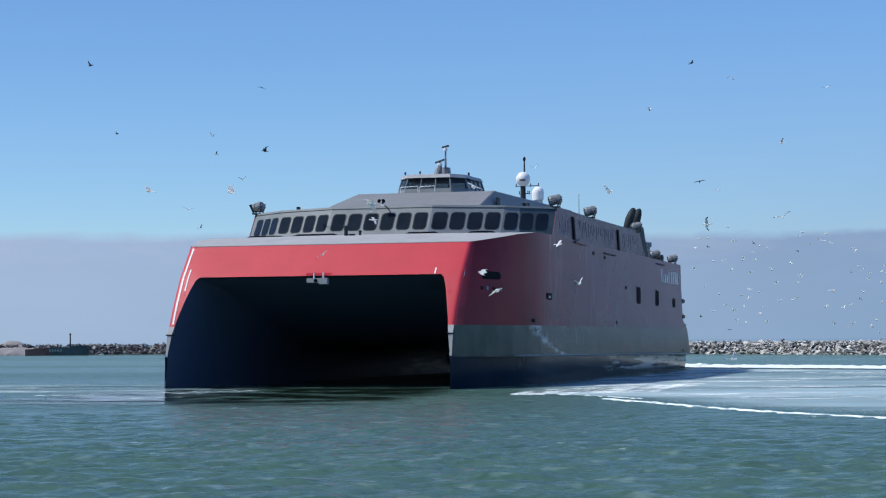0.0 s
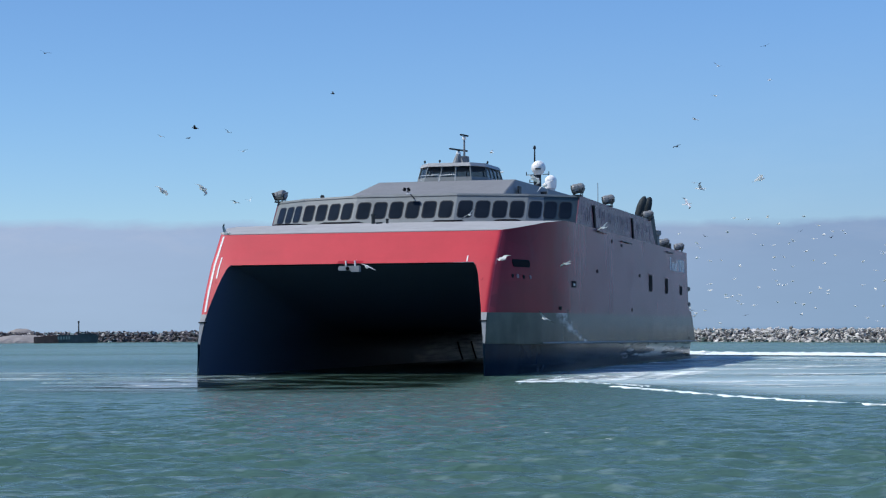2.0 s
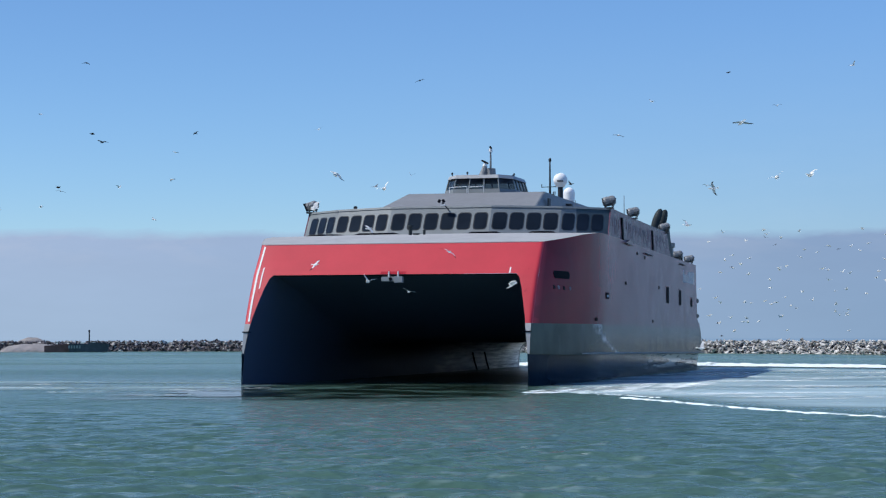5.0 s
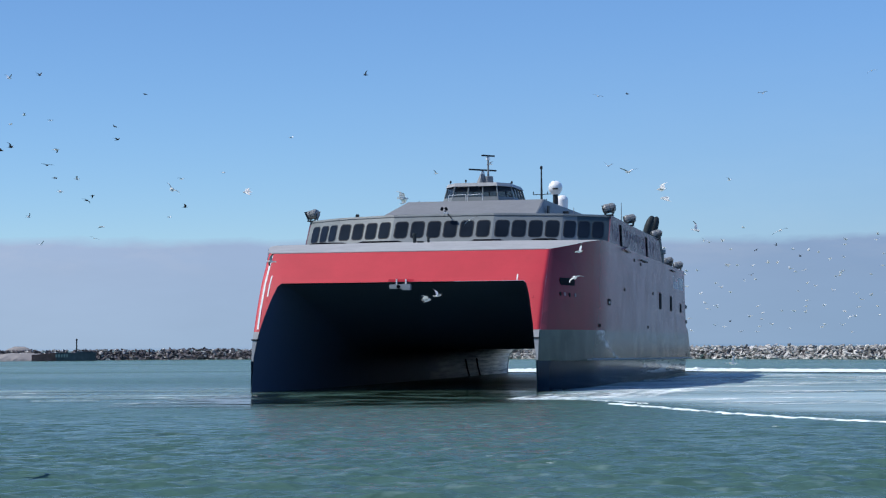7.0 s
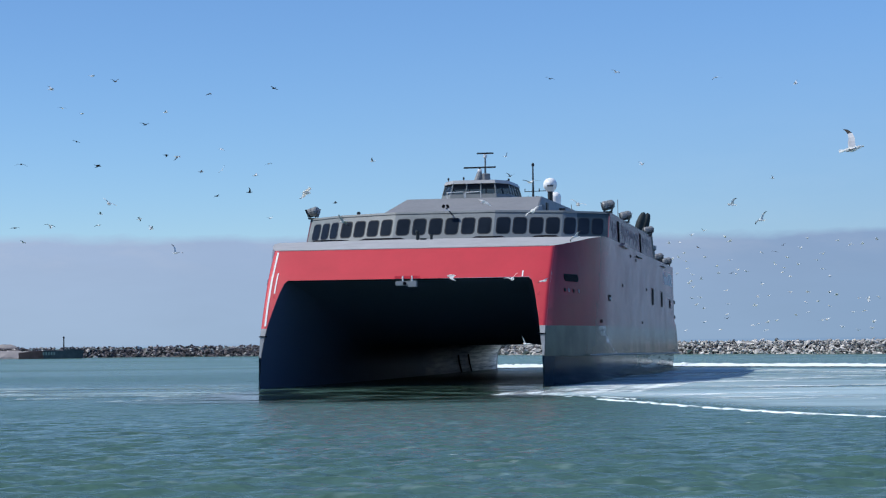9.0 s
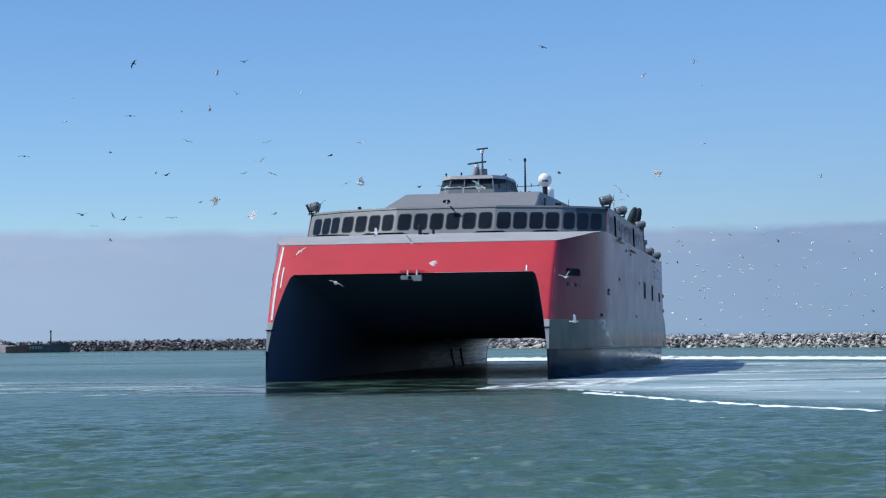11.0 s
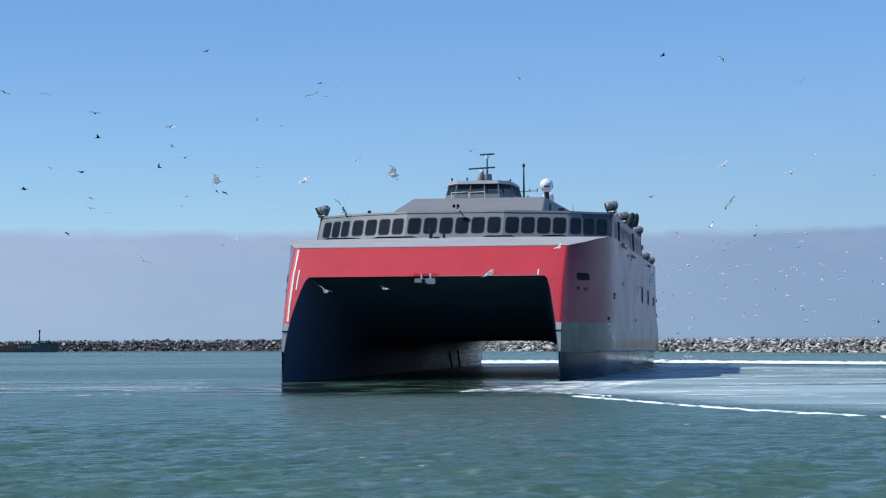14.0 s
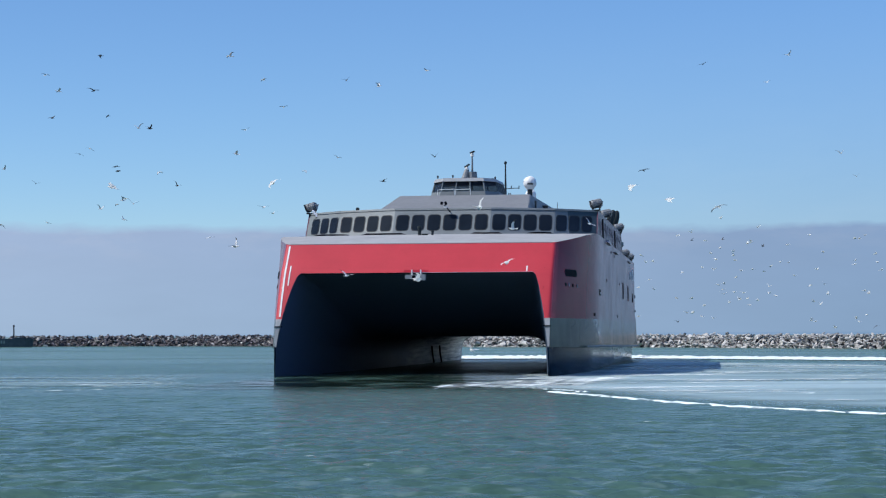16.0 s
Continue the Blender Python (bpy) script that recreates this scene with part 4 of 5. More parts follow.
        part("deck_light", bm, M_DARK, wheel)

    # radar mast
    bm = bmesh.new()
    add_lathe(bm, (0.35, 41.6, 20.4), [(0.55, -0.1), (0.5, 0.75), (0.42, 0.8)], 8)
    add_tube(bm, [(0.35, 41.6, 21.1), (0.35, 41.6, 22.95)], [0.11, 0.08], 10)
    add_tube(bm, [(-0.45, 41.2, 20.3), (-0.2, 41.4, 21.4)], [0.4, 0.24], 10)
    mast = part("radar_mast", bm, M_GREY, ferry, "grey radar mast with two scanners")
    for spot, prof in (((0.35, 41.6, 22.85), [(0.1, 0), (0.2, 0.05), (0.2, 0.3), (0.1, 0.36)]), ((-0.2, 41.4, 21.35), [(0.2, 0), (0.24, 0.05), (0.22, 0.28), (0.1, 0.34)])):
        bm = bmesh.new()
        add_lathe(bm, spot, prof, 12)
        part("radar_motor", bm, M_WHITE, mast)

    # second mast behind, with yards and antennas
    bm = bmesh.new()
    add_tube(bm, [(0.1, 78, 13.0), (0.1, 78, 20.5), (0.1, 78, 25.0)], [0.18, 0.15, 0.08], 10)
    mast2 = part("aft_mast", bm, M_DARK, ferry, "dark aft mast with yards and antennas")
    for z, w0, w1 in ((21.9, -0.9, 1.8), (21.0, -0.5, 0.7)):
        bm = bmesh.new()
        add_tube(bm, [(w0, 78, z), (w1, 78, z + 0.05)], 0.045, 8)
        for x in (w0, w1, (w0 + w1) / 2 + 0.4):
            add_tube(bm, [(x, 78, z - 0.05), (x, 78, z + 0.35)], 0.06, 6)
        part("yard", bm, M_DARK, mast2)
    bm = bmesh.new()
    add_lathe(bm, (0.1, 78, 24.9), [(0.05, 0), (0.17, 0.1), (0.17, 0.35), (0.05, 0.5)], 8)
    part("masthead_light", bm, M_DARK, mast2)

    # satellite domes
    for x, y, z, r, hgt in ((5.4, 54.3, 20.85, 0.76, 0.0), (4.4, 66.0, 20.25, 0.66, 1.0)):
        bm = bmesh.new()
        prof = [(r * 0.55, -r)] + [(r * math.cos(t), r * math.sin(t)) for t in np.linspace(-0.9, 1.5, 14)]
        if hgt:
            prof = [(r * 0.95, -0.85), (r, 0.0)] + [(r * math.cos(t), r * math.sin(t)) for t in np.linspace(0.1, 1.5, 10)]
        add_lathe(bm, (x, y, z), prof, 24)
        dome = part("satellite_dome", bm, M_WHITE, ferry, "white satellite dome on a pedestal", True)
        bm = bmesh.new()
        add_lathe(bm, (x, y, 18.0), [(0.45, 0), (0.3, 0.3), (0.28, z - r - 18.0 + 0.2)] if not hgt else [(0.6, 0), (0.5, 1.45)], 12)
        part("pedestal", bm, M_DARK if not hgt else M_PALE, dome)
        if not hgt:
            bm = bmesh.new()
            for k in range(5):
                a = -1.75 + 0.16 * k
                add_box(bm, x + 0.825 * math.cos(a) - 0.05, x + 0.825 * math.cos(a) + 0.05, y + 0.825 * math.sin(a) - 0.02, y + 0.825 * math.sin(a) + 0.03, z - 0.25, z - 0.08)
            part("dome_marking", bm, M_DARK, dome)
    for x, y, z0, z1 in ((14.2, 40.5, 16, 18.1), (10, 36, 16, 17.4)):
        bm = bmesh.new()
        add_tube(bm, [(x, y, z0 - 0.1), (x, y, z1)], [0.05, 0.03], 6)
        part("whip_aerial", bm, M_GREY, ferry)

    # camera arm over the bridge front
    bm = bmesh.new()
    add_tube(bm, [(0.75, 20.7, 15.6), (0.5, 20.4, 15.95), (0.2, 20.1, 16.3)], 0.06, 8)
    arm = part("camera_arm", bm, M_DARK, ferry, "dark camera arm over the bridge front")
    for x, tilt in ((-0.02, 25), (0.38, -25)):
        bm = bmesh.new()
        add_box(bm, -0.11, 0.11, -0.18, 0.18, -0.16, 0.16, 0.04)
        bmesh.ops.transform(bm, matrix=pose(x, 19.98, 16.45, 0, tilt, 0), verts=bm.verts)
        part("camera_head", bm, M_BLACK, arm)
    bm = bmesh.new()
    add_box(bm, 0.12, 0.55, 19.85, 20.1, 15.98, 16.14, 0.05)
    part("camera_housing", bm, M_WHITE, arm)
    for x, y in ((-9.0, 23.5),):
        bm = bmesh.new()
        add_box(bm, x - 0.15, x + 0.15, y - 0.1, y + 0.3, 15.98, 16.35, 0.05)
        part("bridge_light", bm, M_DARK, ferry)


def build_canisters():
    """Clusters of raft canisters on cradles along the roof edges."""
    for sign in (1, -1):
        for x, y, z in ((14.55, 27.7, 16.0), (14.6, 44.2, 15.95), (14.6, 71.0, 15.8), (14.75, 82.7, 13.1), (14.7, 96.4, 13.1)):
            bm = bmesh.new()
            add_box(bm, sign * x - 0.42, sign * x + 0.42, y - 0.5, y + 0.5, z - 0.02, z + 0.10)
            for dx in (-0.3, 0.3):
                for dy in (-0.4, 0.4):
                    add_tube(bm, [(sign * x + dx, y + dy, z + 0.05), (sign * x + dx * 1.9, y + dy * 1.3, z + 0.75)], 0.05, 6)
            cradle = part("raft_cradle", bm, M_DARK, ferry, "dark steel cradle with a grey raft canister")
            bm = bmesh.new()
            prof = [(0.12, -0.62), (0.36, -0.58), (0.46, -0.42), (0.46, -0.06), (0.40, -0.02), (0.40, 0.02), (0.46, 0.06), (0.46, 0.42), (0.36, 0.58), (0.12, 0.62)]
            add_lathe(bm, (0, 0, 0), prof, 12)
            bmesh.ops.transform(bm, matrix=pose(sign * x, y, z + 0.70, 0, 78, 24 * sign), verts=bm.verts)
            part("raft_canister", bm, M_GREY, cradle)
            for k, (dx, tilt) in enumerate(((-0.50, -24), (0.50, 24))):
                bm = bmesh.new()
                add_box(bm, -0.04, 0.04, -0.42, 0.30, -0.45, 0.38, 0.015)
                bmesh.ops.transform(bm, matrix=pose(sign * x + dx, y, z + 0.62, 8, tilt, 12 * sign), verts=bm.verts)
                part("cradle_plate", bm, M_SOOT if k == 0 else M_GREY, cradle)
            bm = bmesh.new()
            add_box(bm, -0.5, 0.5, -0.05, 0.05, -0.12, 0.12, 0.02)
            bmesh.ops.transform(bm, matrix=pose(sign * x, y - 0.42, z + 0.36, -20, 0, 12 * sign), verts=bm.verts)
            part("release_bar", bm, M_SOOT, cradle)


def build_funnels():
    for sign in (1, -1):
        bm = bmesh.new()
        add_prism(bm, [(sign * 12.6, 72.1, 13.0), (sign * 14.72, 72.1, 13.0), (sign * 14.72, 78.4, 13.0), (sign * 12.6, 78.4, 13.0)],
                  [(sign * 12.9, 72.1, 16.6), (sign * 14.66, 72.1, 16.6), (sign * 14.66, 75.4, 16.6), (sign * 12.9, 75.4, 16.6)])
        casing = part("funnel_casing", bm, M_SOOT, ferry, "sooty exhaust casing with two scoop outlets")
        for x, y, lean in ((13.2, 73.0, 0.75), (13.75, 74.6, 0.55)):
            bm = bmesh.new()
            pts = [(sign * (x + lean * f), y + 0.5 * f, 16.2 + 2.55 * g) for f, g in ((0.0, 0.0), (0.1, 0.25), (0.35, 0.5), (0.65, 0.75), (0.9, 0.94), (1.0, 1.0))]
            add_tube(bm, pts, [0.44, 0.47, 0.50, 0.45, 0.30, 0.10], 14)
            part("exhaust_pipe", bm, M_SOOT, casing, "dark scoop-shaped exhaust outlet leaning outboard", True)
        for y, z1 in ((84.5, 14.3), (89, 14.0)):
            bm = bmesh.new()
            add_box(bm, *sorted((sign * 13.4, sign * 14.6)), y, y + 1.2, 13.05, z1, 0.08)
            part("vent_box", bm, M_DARK, ferry)
        bm = bmesh.new()
        add_lathe(bm, (sign * 14.0, 80.4, 13.0), [(0.55, 0), (0.55, 1.5), (0.75, 1.6), (0.75, 2.1), (0.3, 2.2)], 12)
        part("vent_cowl", bm, M_GREY, ferry)


def side_patch(name, y0, y1, z0, z1, material, sign, parent, proud=0.03, corner=0.0, label=""):
    """A shallow plate on the outer side, following its flare."""
    bm = bmesh.new()
    ring = [(y0 + corner, z0), (y1 - corner, z0), (y1, z0 + corner), (y1, z1 - corner), (y1 - corner, z1), (y0 + corner, z1), (y0, z1 - corner), (y0, z0 + corner)] if corner else [(y0, z0), (y1, z0), (y1, z1), (y0, z1)]
    add_prism(bm, [(sign * (side_x(y, z) - 0.2), y, z) for y, z in ring], [(sign * (side_x(y, z) + proud), y, z) for y, z in ring])
    return part(name, bm, material, parent, label)


def build_side_details():
    for sign in (1, -1):
        for y0, y1, z0, z1 in ((67.0, 69.6, 7.75, 9.55), (79.8, 82.2, 7.7, 9.45), (92.6, 94.8, 7.7, 8.75)):
            door = side_patch("side_door", y0, y1, z0, z1, M_BLACK, sign, ferry, 0.03, 0.25, "dark recessed side door")
            side_patch("door_coaming", y0 - 0.25, y1 + 0.25, z1 + 0.02, z1 + 0.12, M_SIDE, sign, door, 0.06)
        side_patch("mooring_port", 5.75, 8.95, 8.86, 9.5, M_BLACK, sign, ferry, 0.03, 0.2, "dark mooring opening in the bow flare")
        for y, z in ((5.3, 7.95), (6.2, 7.95), (7.3, 7.9), (8.6, 7.9)):
            side_patch("fairlead_hole", y, y + 0.38, z, z + 0.32, M_BLACK if y in (5.3, 7.3) else M_GHOST, sign, ferry, 0.03, 0.08)
        port = side_patch("pilot_port", 20.5, 22.7, 7.4, 7.98, M_BLACK, sign, ferry, 0.03, 0.15, "small dark pilot port")
        side_patch("pilot_lamp", 21.3, 22.1, 7.55, 7.75, M_PALE, sign, port, 0.06)
        for y, z in ((15.6, 5.35), (54.4, 5.45), (33.5, 9.0), (60.0, 9.2), (48, 12.0), (100.5, 2.2), (42.0, 12.2)):
            side_patch("scupper", y, y + 0.8, z, z + 0.3, M_BLACK, sign, ferry, 0.03)
        # worn lettering as plain bars
        sizes = ((84.2, 0.9, 1.55), (85.8, 0.7, 1.0), (87.0, 0.9, 1.0), (88.4, 0.8, 1.0), (89.7, 0.9, 1.4), (91.6, 1.0, 1.5), (93.1, 1.0, 1.5), (94.6, 1.0, 1.5), (96.0, 1.1, 1.5))
        for y, w, hgt in sizes:
            side_patch("lettering_bar", y, y + w, 10.55, 10.55 + hgt, M_PALE, sign, ferry, 0.015)
        for y, z, w in ((30, 12.6, 6), (63, 12.65, 5)):
            bm = bmesh.new()
            add_tube(bm, [(sign * 15.35, y + 18, z), (sign * 15.35, y + 18 + w, z - 0.05)], 0.07, 6)
            part("fender_pipe", bm, M_DARK, ferry)


build_hull()
build_bridge()
build_canisters()
build_funnels()
build_side_details()


def scanner(name, centre, width):
    """A radar scanner bar, turning about its own middle."""
    bm = bmesh.new()
    add_box(bm, -width / 2, width / 2, -0.10, 0.10, -0.06, 0.10, 0.03)
    add_lathe(bm, (0, 0, -0.2), [(0.1, 0), (0.1, 0.16)], 10)
    ob = part(name, bm, M_DARK, ferry, "thin rotating radar scanner")
    ob.location = centre
    return ob


scanner_top = scanner("radar_scanner", (0.35, 41.6, 23.3), 1.75)
scanner_low = scanner("radar_scanner", (-0.2, 41.4, 21.82), 3.4)


# ---- white water left by the jets: it lies still on the sea while the ferry backs away ----
def foam_sheet(name, outline_near, outline_far, z, material, label, nu=60, nv=16, soft=2.5, lumps=0.0, seed=1, strength=1.0, wavy=0.0, dip=0.0):
    """A thin sheet between two lines, thinning out to its borders ("cover"); dip sinks its near lip under the water."""
    rng = np.random.default_rng(seed)
    a, b = np.array(outline_near, float), np.array(outline_far, float)

    def run(line, n):
        d = np.concatenate([[0], np.cumsum(np.hypot(*np.diff(line, axis=0).T))])
        s = np.linspace(0, d[-1], n)
        return np.stack([np.interp(s, d, line[:, 0]), np.interp(s, d, line[:, 1])], 1)

    A, B = run(a, nu), run(b, nu)
    if wavy:
        u = np.arange(nu)
        for line in (A, B):
            for k in range(5):
                line[:, 1] += wavy * rng.normal() * np.sin(u * rng.uniform(0.15, 1.1) + rng.uniform(0, 6.28))
    verts, cover = [], []
    for i in range(nu):
        for j in range(nv):
            f = j / (nv - 1)
            p = A[i] * (1 - f) + B[i] * f
            hump = lumps * math.sin(math.pi * f) * (0.55 + 0.6 * rng.random())
            verts.append((p[0], p[1], z + hump - dip * max(0.0, 1 - f / 0.3) * (1.0 + 0.3 * math.sin(0.31 * i + seed) + 0.2 * math.sin(0.77 * i))))
            e = min(1, min(i, nu - 1 - i) / (nu * 0.12)) * min(1, (1 - f if dip else min(f, 1 - f)) * (nv - 1) / soft)
            if dip:
                e *= min(1.0, 0.96 + 0.07 * math.sin(0.21 * i + seed) + 0.06 * math.sin(0.53 * i + 2 * seed) + 0.05 * math.sin(1.1 * i + 5 * seed))
            cover.append(e * strength)
    faces = [(i * nv + j, (i + 1) * nv + j, (i + 1) * nv + j + 1, i * nv + j + 1) for i in range(nu - 1) for j in range(nv - 1)]
    ob = mesh_ob(name, verts, faces, material, True)
    at = ob.data.attributes.new("cover", "FLOAT", "POINT")
    at.data.foreach_set("value", cover)
    return tagged(ob, label, "foam", kind="stuff")


drifting = []
foam_sheet("aerated_wash", [(4, 150), (9.5, 137), (13.2, 124), (17.3, 109), (22.5, 98), (36, 82)], [(9, 178), (24, 225), (33, 262), (52, 241), (75, 212), (100, 165)], 0.05, M_WASH, "pale aerated wash spreading over the harbour water", 90, 40, 3)
drifting.append(foam_sheet("foam_streaks", [(5, 147), (9.5, 139), (13.2, 126), (17.3, 112), (22.5, 101), (36, 86)], [(8, 174), (22, 222), (33, 258), (52, 238), (75, 209), (100, 165)], 0.08, M_FOAM, "broken white foam streaks on the wash", 90, 40, 3))
foam_sheet("foam_crest", [(7.5, 136.5), (10.0, 131.5), (12.3, 123.5), (14.5, 114.2), (17.0, 106.2), (21.8, 96.5), (30, 86)], [(7.9, 138.5), (10.5, 133.4), (12.8, 125.5), (15.0, 116.0), (17.5, 107.7), (22.1, 97.6), (30.3, 86.9)], 0.05, M_FOAM_EDGE, "narrow white foam line at the edge of the wash", 140, 10, 2.5, 0.0, 4, 1.05, 0.35, 0.16)
foam_sheet("foam_crest", [(6.6, 146), (9.6, 140.5), (11.6, 134.5), (13.2, 128.8)], [(7.0, 147.4), (10.0, 142.0), (12.0, 135.8), (13.6, 129.8)], 0.05, M_FOAM_EDGE, "narrow white foam line at the edge of the wash", 90, 10, 3, 0.0, 6, 0.97, 0.6, 0.16)
jet_wake = foam_sheet("jet_wake", [(16, 280), (31, 266), (47, 249), (68, 227), (95, 196)], [(17, 294), (34, 280), (51, 263), (72, 241), (99, 208)], 0.06, M_FOAM_THICK, "thick white water churned up behind the stern", 190, 8, 1.0, 0.34, 5, 2.4, 0.3)
stern_wash = foam_sheet("stern_wash", [(-17, 107.9), (-9, 107.7), (0, 107.6), (9, 107.7), (17, 107.9)], [(-19, 118), (-9, 121), (0, 122), (9, 121), (19, 118)], 0.06, M_FOAM_THICK, "churned white water close behind the stern", 90, 10, 1.0, 0.45, 8, 1.5, 0.3)
stern_wash.matrix_basis = pose(FERRY_WAY[0][1], FERRY_WAY[0][2], 0, 0, 0, -FERRY_WAY[0][3])
for k, (near, far, s) in enumerate((
        ([(1.5, 138), (5.5, 138.5), (10, 136), (15, 136)], [(4.5, 152), (10, 163), (18, 176), (26, 186)], 1.05),
        ([(3, 139), (6, 142), (10, 145)], [(4.5, 146), (9, 156), (15, 163)], 1.12),
        ([(3.5, 143), (7.5, 150.5), (12, 157), (17, 166)], [(2.5, 146), (6.5, 154), (11, 161), (16, 170)], 0.85),
        ([(7.5, 158), (14, 168), (20, 180)], [(6.0, 160), (12.5, 171), (18.5, 184)], 0.9),
        ([(2.5, 137.5), (6.5, 141.5), (10.5, 143.5)], [(2.3, 139), (6.3, 143.3), (10.3, 145.5)], 0.8),
        ([(14, 150), (26, 153), (40, 150)], [(14, 153), (26, 157), (40, 155)], 0.9),
        ([(18, 180), (30, 186), (44, 180)], [(18, 186), (30, 193), (45, 187)], 0.85),
        ([(16, 128), (24, 127), (33, 124)], [(16, 131), (24, 130.5), (34, 128)], 0.9))):
    drifting.append(foam_sheet("foam_patch", near, far, 0.07, M_FOAM_LACE, "scattered white foam beside the hull", 60, 14, 2.5, 0.0, 20 + k, s, 0.3, 0.2))
for k, (near, far, s) in enumerate((
        ([(-28, 136.5), (-22, 137.5), (-17.5, 140)], [(-28, 137.3), (-22, 138.7), (-17.5, 141.4)], 0.92),
        ([(-32, 145), (-24, 146.5), (-17, 149)], [(-32, 146), (-24, 148.2), (-17, 150.5)], 0.95),
        ([(-43, 159), (-31, 157), (-20, 160)], [(-43, 161), (-31, 159.5), (-20, 162)], 0.9),
        ([(-24, 152), (-19, 153.5), (-14, 157)], [(-24, 153.5), (-19, 155.5), (-14, 159)], 0.95),
        ([(-38, 168), (-29, 170), (-20, 169)], [(-38, 170.5), (-29, 173), (-20, 172)], 0.88))):
    drifting.append(foam_sheet("foam_line", near, far, 0.07, M_FOAM_LACE, "thin broken foam line off the bow", 60, 12, 3.0, 0.0, 70 + k, s, 0.35))
for k, (x0, x1, y, d) in enumerate(((-46, -15, 150, 40), (-31, -13, 144, 16), (-44, -18, 162, 20))):
    drifting.append(foam_sheet("slick_streak", [(x0, y), ((x0 + x1) / 2, y - 1), (x1, y)], [(x0, y + d), ((x0 + x1) / 2, y + d), (x1, y + d)], 0.05, M_SLICK, "faint slick on the water with the sky's sheen painted pale", 50, 24, 6, 0.0, 40 + k, 0.8))

# added sheet that darkens the water like the tunnel's reflection and follows the ferry
bow_reflection = foam_sheet("bow_reflection", [(-13, -40), (0, -46), (19, -42)], [(-12, 12), (0, 13), (12.5, 12)], 0.06, M_REFLECTION, "dark glossy sheet added for the hull's reflection under the bow", 50, 40, 9, 0.0, 60, 1.0)
bow_reflection.matrix_basis = pose(FERRY_WAY[0][1], FERRY_WAY[0][2], 0, 0, 0, -FERRY_WAY[0][3])


# ---- at the breakwater: a half-sunken barge, a beacon post and a heap of sand ----
def build_barge():
    barge = tagged(new("moored_barge"), "low rusty and green-black steel barge moored by the breakwater", "barge")
    barge.matrix_basis = pose(-109.3, 576, 0, 0, 0, 6)

    def hullform(x0, x1, top0, top1, material, label):
        bm = bmesh.new()
        add_prism(bm, [(x0, -1.6, -0.6), (x1, -1.6, -0.6), (x1, 1.6, -0.6), (x0, 1.6, -0.6)], [(x0, -1.8, top0), (x1 + 0.3, -1.8, top1), (x1 + 0.3, 1.8, top1), (x0, 1.8, top0)])
        bmesh.ops.bevel(bm, geom=list(bm.edges), offset=0.12, segments=2, affect="EDGES")
        return part("barge_hull", bm, material, barge, label)

    hullform(-9.0, -2.2, 1.75, 2.35, M_RUST, "rust-brown plating")
    hullform(-2.2, 8.6, 2.35, 2.25, M_GREEN, "green-black plating")
    bm = bmesh.new()
    add_box(bm, 3.5, 8.3, -1.5, 1.5, 2.2, 2.65, 0.1)
    part("hatch_cover", bm, M_GREEN, barge)
    for k in range(5):
        bm = bmesh.new()
        add_box(bm, -2.3 + 0.75 * k, -1.85 + 0.75 * k, -1.85, -1.78, 1.0, 1.85)
        part("marking_bar", bm, M_PALE_GREEN, barge)
    for x in (-8, -5, 0, 7.6):
        bm = bmesh.new()
        add_lathe(bm, (x, -1.2, 2.0), [(0.15, 0), (0.15, 0.6), (0.25, 0.65), (0.2, 0.85)], 8)
        part("barge_bollard", bm, M_DARK, barge)


build_barge()


def build_post():
    post = tagged(new("beacon_post"), "thin dark beacon post on the breakwater", "post")
    post.matrix_basis = pose(-107.1, 583, 0.15)
    bm = bmesh.new()
    add_tube(bm, [(0, 0, 0), (0, 0, 3.5), (0, 0, 5.6)], [0.24, 0.2, 0.17], 10)
    part("post_shaft", bm, M_DARK, post)
    bm = bmesh.new()
    add_lathe(bm, (0, 0, 5.55), [(0.2, 0), (0.28, 0.1), (0.28, 0.45), (0.1, 0.6)], 10)
    part("lantern", bm, M_DARK, post)
    bm = bmesh.new()
    add_lathe(bm, (0, 0, -1.0), [(1.1, 0), (1.0, 1.7), (0.5, 1.9)], 10)
    part("post_footing", bm, M_ROCK_DARK, post)


build_post()


